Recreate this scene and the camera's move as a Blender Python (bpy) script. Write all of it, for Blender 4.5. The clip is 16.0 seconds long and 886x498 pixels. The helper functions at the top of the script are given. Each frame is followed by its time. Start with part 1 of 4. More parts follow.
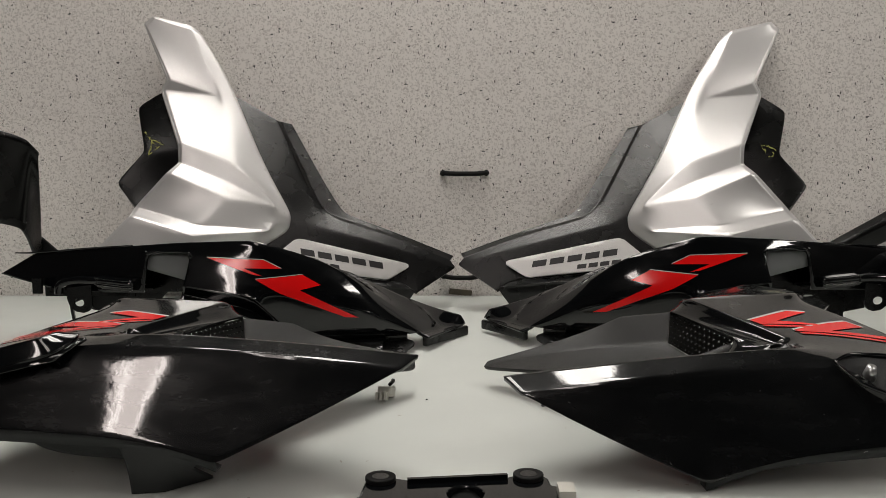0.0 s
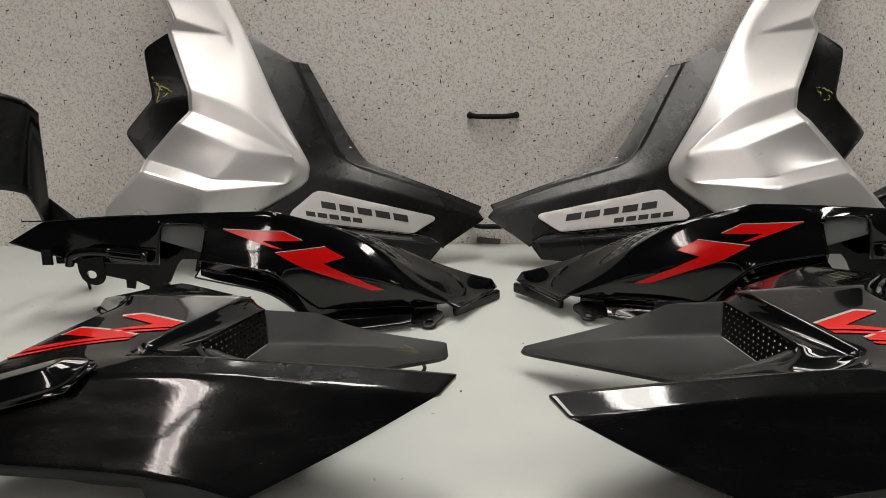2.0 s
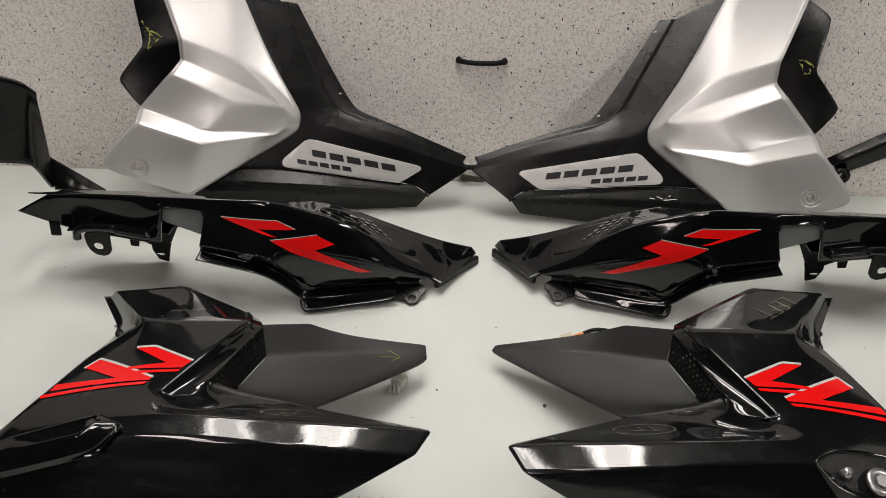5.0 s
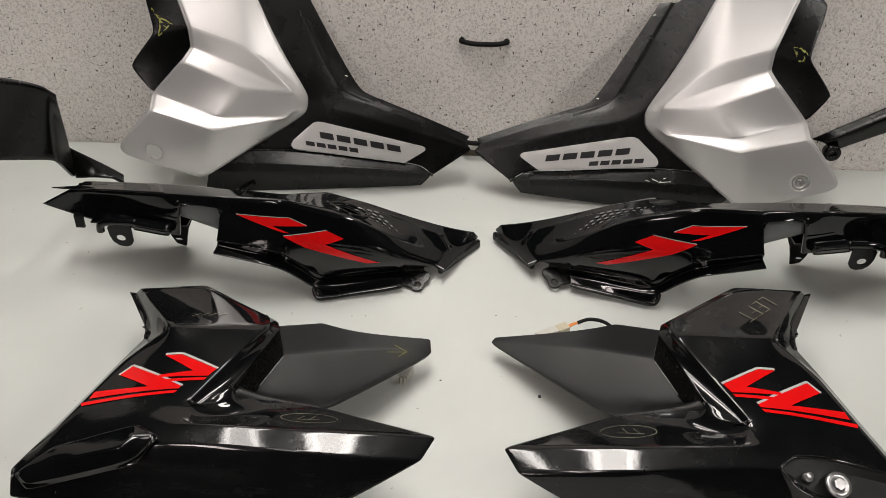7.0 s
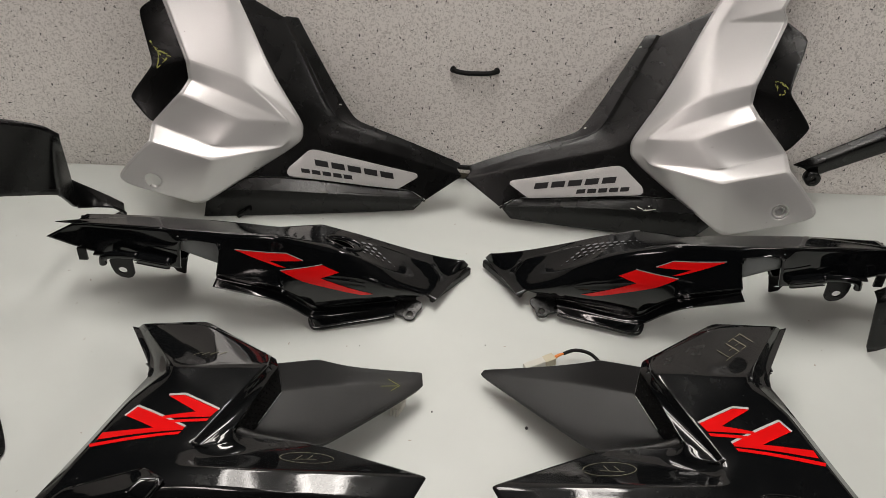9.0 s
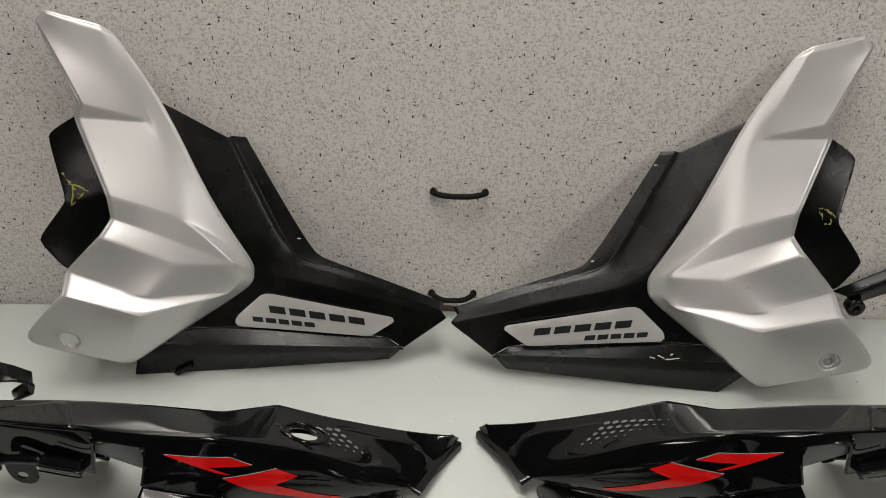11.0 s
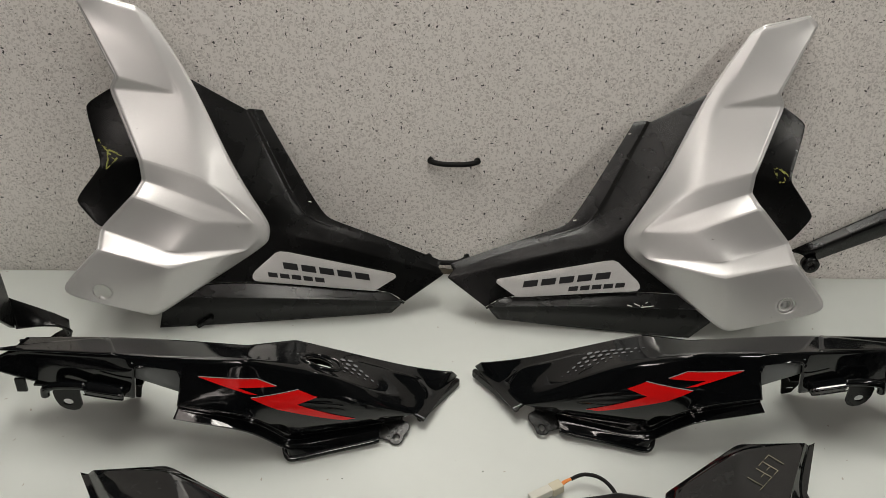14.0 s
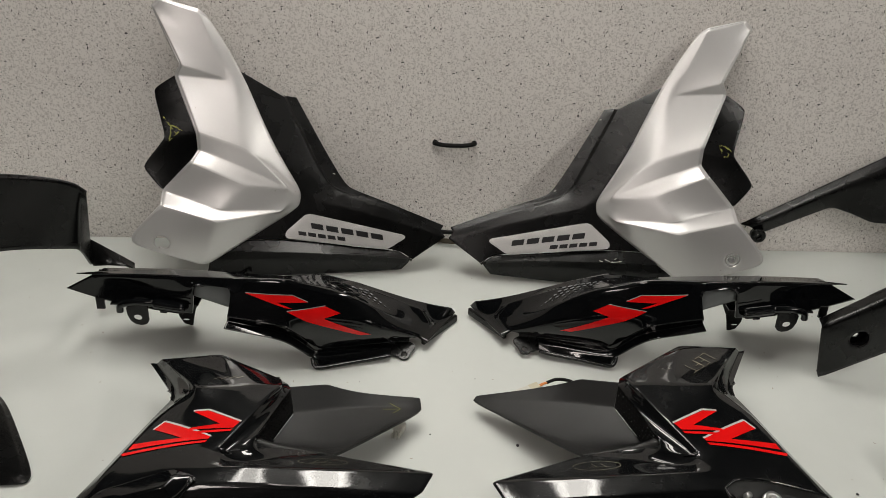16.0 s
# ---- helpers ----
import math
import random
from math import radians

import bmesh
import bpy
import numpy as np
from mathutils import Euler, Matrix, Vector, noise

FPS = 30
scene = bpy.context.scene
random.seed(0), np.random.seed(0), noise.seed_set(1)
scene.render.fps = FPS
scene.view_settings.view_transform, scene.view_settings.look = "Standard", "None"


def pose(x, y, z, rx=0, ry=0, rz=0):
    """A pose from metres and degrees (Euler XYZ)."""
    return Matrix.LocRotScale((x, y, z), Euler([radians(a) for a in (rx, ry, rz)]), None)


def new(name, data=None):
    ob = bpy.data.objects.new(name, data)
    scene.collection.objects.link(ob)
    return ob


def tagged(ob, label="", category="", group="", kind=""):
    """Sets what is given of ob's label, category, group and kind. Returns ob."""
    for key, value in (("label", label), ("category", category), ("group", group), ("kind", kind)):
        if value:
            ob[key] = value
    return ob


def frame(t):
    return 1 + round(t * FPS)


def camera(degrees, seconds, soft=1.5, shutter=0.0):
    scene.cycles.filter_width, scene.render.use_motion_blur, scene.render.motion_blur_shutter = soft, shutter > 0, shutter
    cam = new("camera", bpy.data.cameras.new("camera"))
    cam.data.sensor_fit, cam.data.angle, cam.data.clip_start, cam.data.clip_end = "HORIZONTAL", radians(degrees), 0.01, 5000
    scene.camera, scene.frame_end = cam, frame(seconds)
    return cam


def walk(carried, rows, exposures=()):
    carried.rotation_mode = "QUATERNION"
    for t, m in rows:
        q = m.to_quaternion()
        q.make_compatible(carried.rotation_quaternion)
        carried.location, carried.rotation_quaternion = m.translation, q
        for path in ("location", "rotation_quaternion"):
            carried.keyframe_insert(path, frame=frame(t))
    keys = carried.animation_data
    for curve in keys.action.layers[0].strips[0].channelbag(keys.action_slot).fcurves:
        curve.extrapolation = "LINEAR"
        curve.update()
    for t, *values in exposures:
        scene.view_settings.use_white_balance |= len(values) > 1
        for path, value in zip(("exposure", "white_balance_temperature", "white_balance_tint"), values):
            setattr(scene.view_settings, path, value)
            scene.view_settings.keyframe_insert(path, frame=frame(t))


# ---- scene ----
cam = camera(55.4, 16.0, 0.65)
METRES, EYE, TILT, LEAN, TURN = 1.2, 0.188, -5.92, 0.25, 1.6
ROWS = [
    (0.0, 0.0, 0.0, 0.0, 0.0, 0.0, -0.0),
    (0.5, -0.0006, 0.0113, 0.005, 0.74, 0.13, 0.27),
    (1.0, -0.0087, 0.034, 0.0118, 1.13, -0.65, 0.29),
    (1.5, -0.012, 0.044, 0.0324, 1.05, -3.24, 0.24),
    (2.0, -0.0121, 0.0501, 0.0609, 1.08, -7.31, 0.43),
    (2.5, -0.0035, 0.0501, 0.0961, 1.13, -11.14, 0.27),
    (3.0, -0.0043, 0.0479, 0.1223, 1.03, -14.59, -0.45),
    (3.5, -0.0058, 0.046, 0.15, 0.85, -16.35, -0.91),
    (3.7, -0.0055, 0.0452, 0.1608, 0.735, -16.7, -1.1),
    (6.0, -0.0081, 0.0363, 0.2735, 1.05, -25.28, -1.51),
    (6.5, -0.0077, 0.0351, 0.291, 1.18, -26.55, -1.34),
    (7.0, -0.0079, 0.031, 0.3162, 1.12, -27.47, -1.28),
    (7.5, -0.0099, 0.0273, 0.3401, 1.07, -28.04, -1.33),
    (8.0, -0.0096, 0.0133, 0.364, 0.96, -28.75, -1.44),
    (8.2, -0.0079, 0.008, 0.37, 0.946, -28.89, -1.49),
    (10.3, -0.0072, 0.144, 0.3862, -0.685, -27.59, -1.45),
    (10.5, -0.0122, 0.1693, 0.3905, -1.05, -27.27, -1.45),
    (11.0, -0.0195, 0.2251, 0.4039, -1.64, -26.65, -1.3),
    (11.5, -0.0239, 0.2513, 0.4071, -2.22, -26.02, -1.3),
    (12.0, -0.0264, 0.2498, 0.4081, -2.65, -25.77, -1.4),
    (12.5, -0.0255, 0.233, 0.4041, -2.83, -25.75, -1.41),
    (13.0, -0.0262, 0.2013, 0.3995, -2.92, -25.78, -1.31),
    (13.5, -0.0295, 0.1607, 0.3893, -2.91, -25.22, -1.26),
    (14.0, -0.0398, 0.1189, 0.3794, -3.03, -24.7, -1.46),
    (14.5, -0.0438, 0.0622, 0.3658, -2.98, -24.34, -1.55),
    (15.0, -0.0433, 0.0131, 0.3589, -2.81, -23.06, -1.57),
    (15.5, -0.0358, -0.0345, 0.3487, -2.6, -21.62, -1.55),
    (16.0, -0.0398, -0.082, 0.3375, -2.31, -20.42, -1.61),
]
walk(cam, [(t, pose(0, 0, EYE, TILT, LEAN, TURN) @ pose(METRES * x, METRES * y, METRES * z, 90 + pitch, roll, yaw)) for t, x, y, z, yaw, pitch, roll in ROWS],
     exposures=[(0.0, 0.0, 6500, 11), (1.5, 0.0, 6500, 11), (3.0, 0.17, 6500, 11.5), (6.0, 0.2, 6500, 13), (8.2, 0.1, 6500, 13.5), (10.5, 0.0, 6500, 10), (13.0, 0.0, 6500, 9), (16.0, 0.0, 6500, 10)])

# ---- world and lights: an inside room with fluorescent ceiling lamps ----
from mathutils.bvhtree import BVHTree

world = bpy.data.worlds.new("world")
scene.world = world
world.use_nodes = True
world.node_tree.nodes["Background"].inputs[0].default_value = (0.9, 0.95, 1.0, 1)
world.node_tree.nodes["Background"].inputs[1].default_value = 0.0
CEILING = 1.72
# x, y, watts, colour
PINKISH, GREENISH = (1.0, 0.885, 0.825), (1.0, 0.96, 0.885)
LAMPS = [(-0.42, 1.02, 7.6, GREENISH), (0.00, 1.02, 13.2, GREENISH), (-0.18, -0.33, 2.8, PINKISH), (-0.95, -1.75, 11.5, PINKISH), (-0.98, -3.05, 9.0, PINKISH), (1.75, -0.30, 18.5, GREENISH)]


# ---- materials ----
def material(name, base, rough, metal=0.0, coat=0.0):
    m = bpy.data.materials.new(name)
    m.use_nodes = True
    b = m.node_tree.nodes["Principled BSDF"]
    b.inputs["Base Color"].default_value = (*base, 1)
    b.inputs["Roughness"].default_value = rough
    b.inputs["Metallic"].default_value = metal
    b.inputs["Coat Weight"].default_value = coat
    b.inputs["Coat Roughness"].default_value = 0.04
    return m


def node(m, kind, **values):
    n = m.node_tree.nodes.new(kind)
    for key, value in values.items():
        n.inputs[key.replace("_", " ")].default_value = value
    return n


def link(m, a, b):
    m.node_tree.links.new(a, b)


def bsdf(m):
    return m.node_tree.nodes["Principled BSDF"]


def coords(m):
    return m.node_tree.nodes.new("ShaderNodeTexCoord").outputs["Object"]


def ramp(m, source, stops):
    r = m.node_tree.nodes.new("ShaderNodeValToRGB")
    e = r.color_ramp.elements
    while len(e) < len(stops):
        e.new(0.5)
    for el, (p, c) in zip(e, stops):
        el.position, el.color = p, (*c, 1)
    link(m, source, r.inputs[0])
    return r.outputs[0]


def mix(m, fac, a, b):
    n = m.node_tree.nodes.new("ShaderNodeMix")
    n.data_type = "RGBA"
    for source, socket in ((fac, n.inputs[0]), (a, n.inputs[6]), (b, n.inputs[7])):
        if isinstance(source, (int, float)):
            socket.default_value = source
        elif isinstance(source, tuple):
            socket.default_value = (*source, 1)
        else:
            link(m, source, socket)
    return n.outputs[2]


def noise_out(m, scale, detail=4.0, rough=0.55):
    n = node(m, "ShaderNodeTexNoise", Scale=scale, Detail=detail, Roughness=rough)
    link(m, coords(m), n.inputs["Vector"])
    return n.outputs["Fac"]


def bump(m, height, strength, distance):
    n = node(m, "ShaderNodeBump", Strength=strength, Distance=distance)
    link(m, height, n.inputs["Height"])
    link(m, n.outputs[0], bsdf(m).inputs["Normal"])


def rough_between(m, source, low, high):
    n = node(m, "ShaderNodeMapRange")
    n.inputs["From Min"].default_value, n.inputs["From Max"].default_value = 0.3, 0.7
    n.inputs["To Min"].default_value, n.inputs["To Max"].default_value = low, high
    link(m, source, n.inputs["Value"])
    link(m, n.outputs[0], bsdf(m).inputs["Roughness"])


def chips(m, scale, radius, share, stretch=(1, 1), turn=0.0, ragged=0.7):
    """Scattered flakes on the x-z plane: 1 inside a flake, 0 outside; only a share of the cells carry one, and their sizes vary."""
    cut = m.node_tree.nodes.new("ShaderNodeSeparateXYZ")
    link(m, coords(m), cut.inputs[0])
    flat = m.node_tree.nodes.new("ShaderNodeCombineXYZ")
    high = node(m, "ShaderNodeMath")
    high.operation = "MULTIPLY_ADD"
    link(m, cut.outputs[1], high.inputs[0])
    high.inputs[1].default_value = 0.83
    link(m, cut.outputs[2], high.inputs[2])
    link(m, cut.outputs[0], flat.inputs[0])
    link(m, high.outputs[0], flat.inputs[1])
    warp = node(m, "ShaderNodeTexNoise", Scale=scale * 1.6, Detail=3.0)
    link(m, flat.outputs[0], warp.inputs["Vector"])
    bent = node(m, "ShaderNodeVectorMath")
    bent.operation = "MULTIPLY_ADD"
    link(m, warp.outputs["Color"], bent.inputs[0])
    bent.inputs[1].default_value = (ragged / scale,) * 3
    link(m, flat.outputs[0], bent.inputs[2])
    mp = m.node_tree.nodes.new("ShaderNodeMapping")
    mp.inputs["Rotation"].default_value = (0, 0, turn)
    mp.inputs["Scale"].default_value = (*stretch, 1)
    link(m, bent.outputs[0], mp.inputs["Vector"])
    v = node(m, "ShaderNodeTexVoronoi", Scale=scale, Randomness=1.0)
    v.voronoi_dimensions = "2D"
    link(m, mp.outputs[0], v.inputs["Vector"])
    sep = m.node_tree.nodes.new("ShaderNodeSeparateColor")
    link(m, v.outputs["Color"], sep.inputs[0])
    size = node(m, "ShaderNodeMapRange")
    size.inputs["To Min"].default_value, size.inputs["To Max"].default_value = radius * 0.5, radius * 1.3
    link(m, sep.outputs[1], size.inputs["Value"])
    near = node(m, "ShaderNodeMath")
    near.operation = "LESS_THAN"
    link(m, v.outputs["Distance"], near.inputs[0])
    link(m, size.outputs[0], near.inputs[1])
    pick = node(m, "ShaderNodeMath")
    pick.operation = "LESS_THAN"
    link(m, sep.outputs[0], pick.inputs[0])
    pick.inputs[1].default_value = share
    both = node(m, "ShaderNodeMath")
    both.operation = "MULTIPLY"
    link(m, near.outputs[0], both.inputs[0])
    link(m, pick.outputs[0], both.inputs[1])
    return both.outputs[0]


def wall_material():
    m = material("speckled_laminate", (0.5, 0.48, 0.45), 0.42)
    ground = ramp(m, noise_out(m, 5, 3), [(0.3, (0.755, 0.722, 0.692)), (0.7, (0.80, 0.765, 0.73))])
    c = mix(m, chips(m, 300, 0.42, 0.62, (1.25, 0.85), 0.5, 1.0), ground, (0.655, 0.62, 0.592))
    c = mix(m, chips(m, 225, 0.30, 0.6, (0.8, 1.3), 1.2, 1.2), c, (0.575, 0.54, 0.512))
    c = mix(m, chips(m, 190, 0.20, 0.40, (1.4, 0.8), 0.2, 1.2), c, (0.51, 0.47, 0.44))
    c = mix(m, chips(m, 105, 0.07, 0.12), c, (0.82, 0.80, 0.78))
    c = mix(m, chips(m, 74, 0.092, 0.22, (1.9, 0.75), 0.9, 0.5), c, (0.04, 0.038, 0.04))
    c = mix(m, chips(m, 64, 0.08, 0.22, (0.75, 1.8), 0.4, 0.5), c, (0.045, 0.043, 0.045))
    c = mix(m, chips(m, 120, 0.07, 0.2, (1, 1), 0.0, 0.6), c, (0.12, 0.112, 0.105))
    link(m, c, bsdf(m).inputs["Base Color"])
    bump(m, noise_out(m, 900, 2), 0.15, 0.0004)
    return m


def table_material():
    m = material("white_laminate", (0.66, 0.67, 0.63), 0.34)
    c = ramp(m, noise_out(m, 5, 5), [(0.35, (0.495, 0.517, 0.493)), (0.65, (0.54, 0.563, 0.537))])
    c = mix(m, chips(m, 60, 0.05, 0.05), c, (0.35, 0.33, 0.29))
    link(m, c, bsdf(m).inputs["Base Color"])
    rough_between(m, noise_out(m, 14, 6), 0.30, 0.42)
    bump(m, noise_out(m, 350, 2), 0.06, 0.0005)
    return m


def silver_material():
    m = material("silver_paint", (0.6, 0.59, 0.585), 0.4, 0.5, 0.15)
    c = ramp(m, noise_out(m, 2500, 1), [(0.3, (0.55, 0.54, 0.535)), (0.7, (0.66, 0.65, 0.645))])
    c = mix(m, chips(m, 38, 0.035, 0.12), c, (0.33, 0.31, 0.29))
    link(m, c, bsdf(m).inputs["Base Color"])
    bsdf(m).inputs["Coat Roughness"].default_value = 0.12
    rough_between(m, noise_out(m, 9, 6), 0.31, 0.42)
    bump(m, noise_out(m, 1800, 1), 0.05, 0.0003)
    return m


def matte_material(name, shade, low, high, grain=1500, depth=0.25):
    m = material(name, (shade,) * 3, 0.5)
    bsdf(m).inputs["Specular IOR Level"].default_value = 0.16
    c = ramp(m, noise_out(m, 16, 6), [(0.3, (shade * 0.80, shade * 0.86, shade * 0.86)), (0.75, (shade * 1.18, shade * 1.25, shade * 1.25))])
    c = mix(m, chips(m, 45, 0.03, 0.10), c, (shade * 6,) * 3)
    link(m, c, bsdf(m).inputs["Base Color"])
    rough_between(m, noise_out(m, 22, 6), low, high)
    bump(m, noise_out(m, grain, 2), depth, 0.0006)
    return m


def gloss_material(name, rubbed, spread):
    m = material(name, (0.0024, 0.0028, 0.0032), 0.06, 0.0, 0.0)
    c = mix(m, chips(m, 50, 0.018, 0.10), (0.0024, 0.0028, 0.0032), (0.10, 0.10, 0.10))
    link(m, c, bsdf(m).inputs["Base Color"])
    rough_between(m, noise_out(m, 14, 5), 0.035, 0.075)
    # orange peel and slight waves of the moulding
    wave = node(m, "ShaderNodeMath")
    wave.operation = "MULTIPLY_ADD"
    link(m, noise_out(m, 420, 2), wave.inputs[0])
    wave.inputs[1].default_value = 0.10
    link(m, noise_out(m, 55, 3), wave.inputs[2])
    bump(m, wave.outputs[0], 0.05, 0.0012)
    # rubbed patches: a faint blurred sheen over the polish
    haze = node(m, "ShaderNodeMapRange")
    haze.inputs["From Min"].default_value, haze.inputs["From Max"].default_value = 0.45, 0.75
    haze.inputs["To Min"].default_value, haze.inputs["To Max"].default_value = rubbed
    rub = m.node_tree.nodes.new("ShaderNodeMapping")
    rub.inputs["Rotation"].default_value, rub.inputs["Scale"].default_value = (0.2, 0.5, 0.3), (1, 1, 3.5)
    link(m, coords(m), rub.inputs["Vector"])
    fine = node(m, "ShaderNodeTexNoise", Scale=16.0, Detail=8.0, Roughness=0.7)
    link(m, rub.outputs[0], fine.inputs["Vector"])
    link(m, fine.outputs["Fac"], haze.inputs["Value"])
    link(m, haze.outputs[0], bsdf(m).inputs["Coat Weight"])
    bsdf(m).inputs["Coat Roughness"].default_value = spread
    bsdf(m).inputs["Coat IOR"].default_value = 1.4
    return m


WALL = wall_material()
TABLE = table_material()
SILVER = silver_material()
MATTE = matte_material("matte_black_plastic", 0.0024, 0.20, 0.32, 1500, 0.14)
bsdf(MATTE).inputs["Specular IOR Level"].default_value = 0.3
INNER = matte_material("raw_grey_plastic", 0.15, 0.42, 0.55, 900, 0.2)
bsdf(INNER).inputs["Specular IOR Level"].default_value = 0.4
# about a quarter of the INNER grey, for the pieces under the shrouds
UNDER = matte_material("dark_under_plastic", 0.035, 0.45, 0.6, 900, 0.2)
SCOOP = matte_material("grained_dark_plastic", 0.0052, 0.30, 0.42, 2200, 0.5)
bsdf(SCOOP).inputs["Specular IOR Level"].default_value = 0.42
GLOSS = gloss_material("gloss_black", (0.0, 0.24), 0.28)
WORN_GLOSS = gloss_material("rubbed_gloss_black", (0.15, 0.72), 0.36)
RED = material("red_vinyl", (0.66, 0.006, 0.006), 0.16)
GREY_VINYL = material("grey_vinyl", (0.42, 0.42, 0.42), 0.3)
DOT_VINYL = material("dot_vinyl", (0.12, 0.125, 0.13), 0.35)
BADGE = material("brushed_badge", (0.66, 0.65, 0.64), 0.36, 0.35)
link(BADGE, ramp(BADGE, noise_out(BADGE, 1500, 1), [(0.3, (0.47, 0.46, 0.455)), (0.7, (0.59, 0.58, 0.57))]), bsdf(BADGE).inputs["Base Color"])
DARK = material("dark_print", (0.012, 0.012, 0.013), 0.35)
CHALK = material("yellow_crayon", (0.20, 0.20, 0.045), 0.8)
SCRATCH = material("scratched_mark", (0.16, 0.15, 0.10), 0.6)
SCUFF = material("grey_scuff", (0.05, 0.05, 0.052), 0.5)
CONNECTOR = material("ivory_nylon", (0.46, 0.42, 0.31), 0.4)
CLEAR = material("clear_nylon", (0.50, 0.49, 0.44), 0.3)
ORANGE = material("orange_wire", (0.65, 0.20, 0.03), 0.4)
STEEL = material("zinc_steel", (0.5, 0.5, 0.5), 0.3, 0.9)
RUBBER = material("black_rubber", (0.006, 0.006, 0.006), 0.6)
bsdf(RUBBER).inputs["Specular IOR Level"].default_value = 0.15
CARD = material("brown_card", (0.10, 0.085, 0.06), 0.8)
# wall colour near black: a dim room put into the colour, for deep reflections
SHADE = material("darkened_wall", (0.09, 0.085, 0.08), 0.8)
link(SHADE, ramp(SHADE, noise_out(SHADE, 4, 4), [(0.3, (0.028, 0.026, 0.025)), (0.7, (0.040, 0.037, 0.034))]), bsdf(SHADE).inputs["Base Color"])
# white ceiling and lamp housings, darkened in colour so less light bounces back
PAINT = material("darkened_white_paint", (0.78, 0.77, 0.74), 0.8)
link(PAINT, ramp(PAINT, noise_out(PAINT, 4, 4), [(0.3, (0.11, 0.105, 0.10)), (0.7, (0.14, 0.133, 0.125))]), bsdf(PAINT).inputs["Base Color"])
FLOOR = material("grey_floor", (0.22, 0.21, 0.2), 0.5)
link(FLOOR, ramp(FLOOR, noise_out(FLOOR, 7, 5), [(0.3, (0.18, 0.175, 0.17)), (0.7, (0.25, 0.24, 0.23))]), bsdf(FLOOR).inputs["Base Color"])
GLOW = material("tube_glow", (1, 1, 1), 0.5)
bsdf(GLOW).inputs["Emission Color"].default_value = (1.0, 0.96, 0.90, 1)
bsdf(GLOW).inputs["Emission Strength"].default_value = 9.0


# ---- building helpers ----
def mesh_of(bm, name, mat, smooth=True):
    bmesh.ops.recalc_face_normals(bm, faces=bm.faces)
    me = bpy.data.meshes.new(name)
    bm.to_mesh(me)
    bm.free()
    me.materials.append(mat)
    if smooth:
        me.shade_smooth()
    return me


def part(name, bm, mat, parent=None, label="", smooth=False):
    ob = new(name, mesh_of(bm, name, mat, smooth))
    if parent:
        ob.parent = parent
    if label:
        tagged(ob, label)
    return ob


def soften(ob, width, segments=2):
    b = ob.modifiers.new("bevel", "BEVEL")
    b.width, b.segments, b.limit_method, b.angle_limit = width, segments, "ANGLE", radians(35)
    b.harden_normals = False
    return ob


def box(size, at=(0, 0, 0), turn=None):
    bm = bmesh.new()
    bmesh.ops.create_cube(bm, size=1.0)
    bmesh.ops.scale(bm, vec=size, verts=bm.verts)
    if turn:
        bmesh.ops.rotate(bm, verts=bm.verts, cent=(0, 0, 0), matrix=Euler([radians(a) for a in turn]).to_matrix())
    bmesh.ops.translate(bm, vec=at, verts=bm.verts)
    return bm


def rod(r, length, at=(0, 0, 0), turn=(0, 0, 0), r2=None, n=24):
    bm = bmesh.new()
    bmesh.ops.create_cone(bm, cap_ends=True, segments=n, radius1=r, radius2=r if r2 is None else r2, depth=length)
    bmesh.ops.rotate(bm, verts=bm.verts, cent=(0, 0, 0), matrix=Euler([radians(a) for a in turn]).to_matrix())
    bmesh.ops.translate(bm, vec=at, verts=bm.verts)
    return bm


def ring(r, hole, length, at=(0, 0, 0), turn=(0, 0, 0), n=28):
    bm = bmesh.new()
    rows = []
    for radius, z in ((r, -length / 2), (r, length / 2), (hole, length / 2), (hole, -length / 2)):
        rows.append([bm.verts.new((radius * math.cos(2 * math.pi * i / n), radius * math.sin(2 * math.pi * i / n), z)) for i in range(n)])
    for a in range(4):
        for i in range(n):
            bm.faces.new((rows[a][i], rows[a][(i + 1) % n], rows[(a + 1) % 4][(i + 1) % n], rows[(a + 1) % 4][i]))
    bmesh.ops.rotate(bm, verts=bm.verts, cent=(0, 0, 0), matrix=Euler([radians(a) for a in turn]).to_matrix())
    bmesh.ops.translate(bm, vec=at, verts=bm.verts)
    return bm


def tube(points, r, n=10, end=None):
    """A round cord along a smooth line through the points; end: its radius at the far end."""
    end = r if end is None else end
    pts = [Vector(p) for p in points]
    path = []
    for i in range(len(pts) - 1):
        a, b, c, d = pts[max(i - 1, 0)], pts[i], pts[i + 1], pts[min(i + 2, len(pts) - 1)]
        for k in range(6):
            t = k / 6
            path.append(0.5 * (2 * b + (c - a) * t + (2 * a - 5 * b + 4 * c - d) * t * t + (3 * b - a - 3 * c + d) * t ** 3))
    path.append(pts[-1])
    bm = bmesh.new()
    rows = []
    for i, p in enumerate(path):
        way = (path[min(i + 1, len(path) - 1)] - path[max(i - 1, 0)]).normalized()
        side = way.cross(Vector((0.13, 0.2, 1))).normalized()
        up = side.cross(way)
        k_r = r + (end - r) * i / (len(path) - 1)
        rows.append([bm.verts.new(p + k_r * (math.cos(2 * math.pi * k / n) * side + math.sin(2 * math.pi * k / n) * up)) for k in range(n)])
    for a, b in zip(rows, rows[1:]):
        for k in range(n):
            bm.faces.new((a[k], a[(k + 1) % n], b[(k + 1) % n], b[k]))
    bm.faces.new(rows[0][::-1]), bm.faces.new(rows[-1])
    return bm


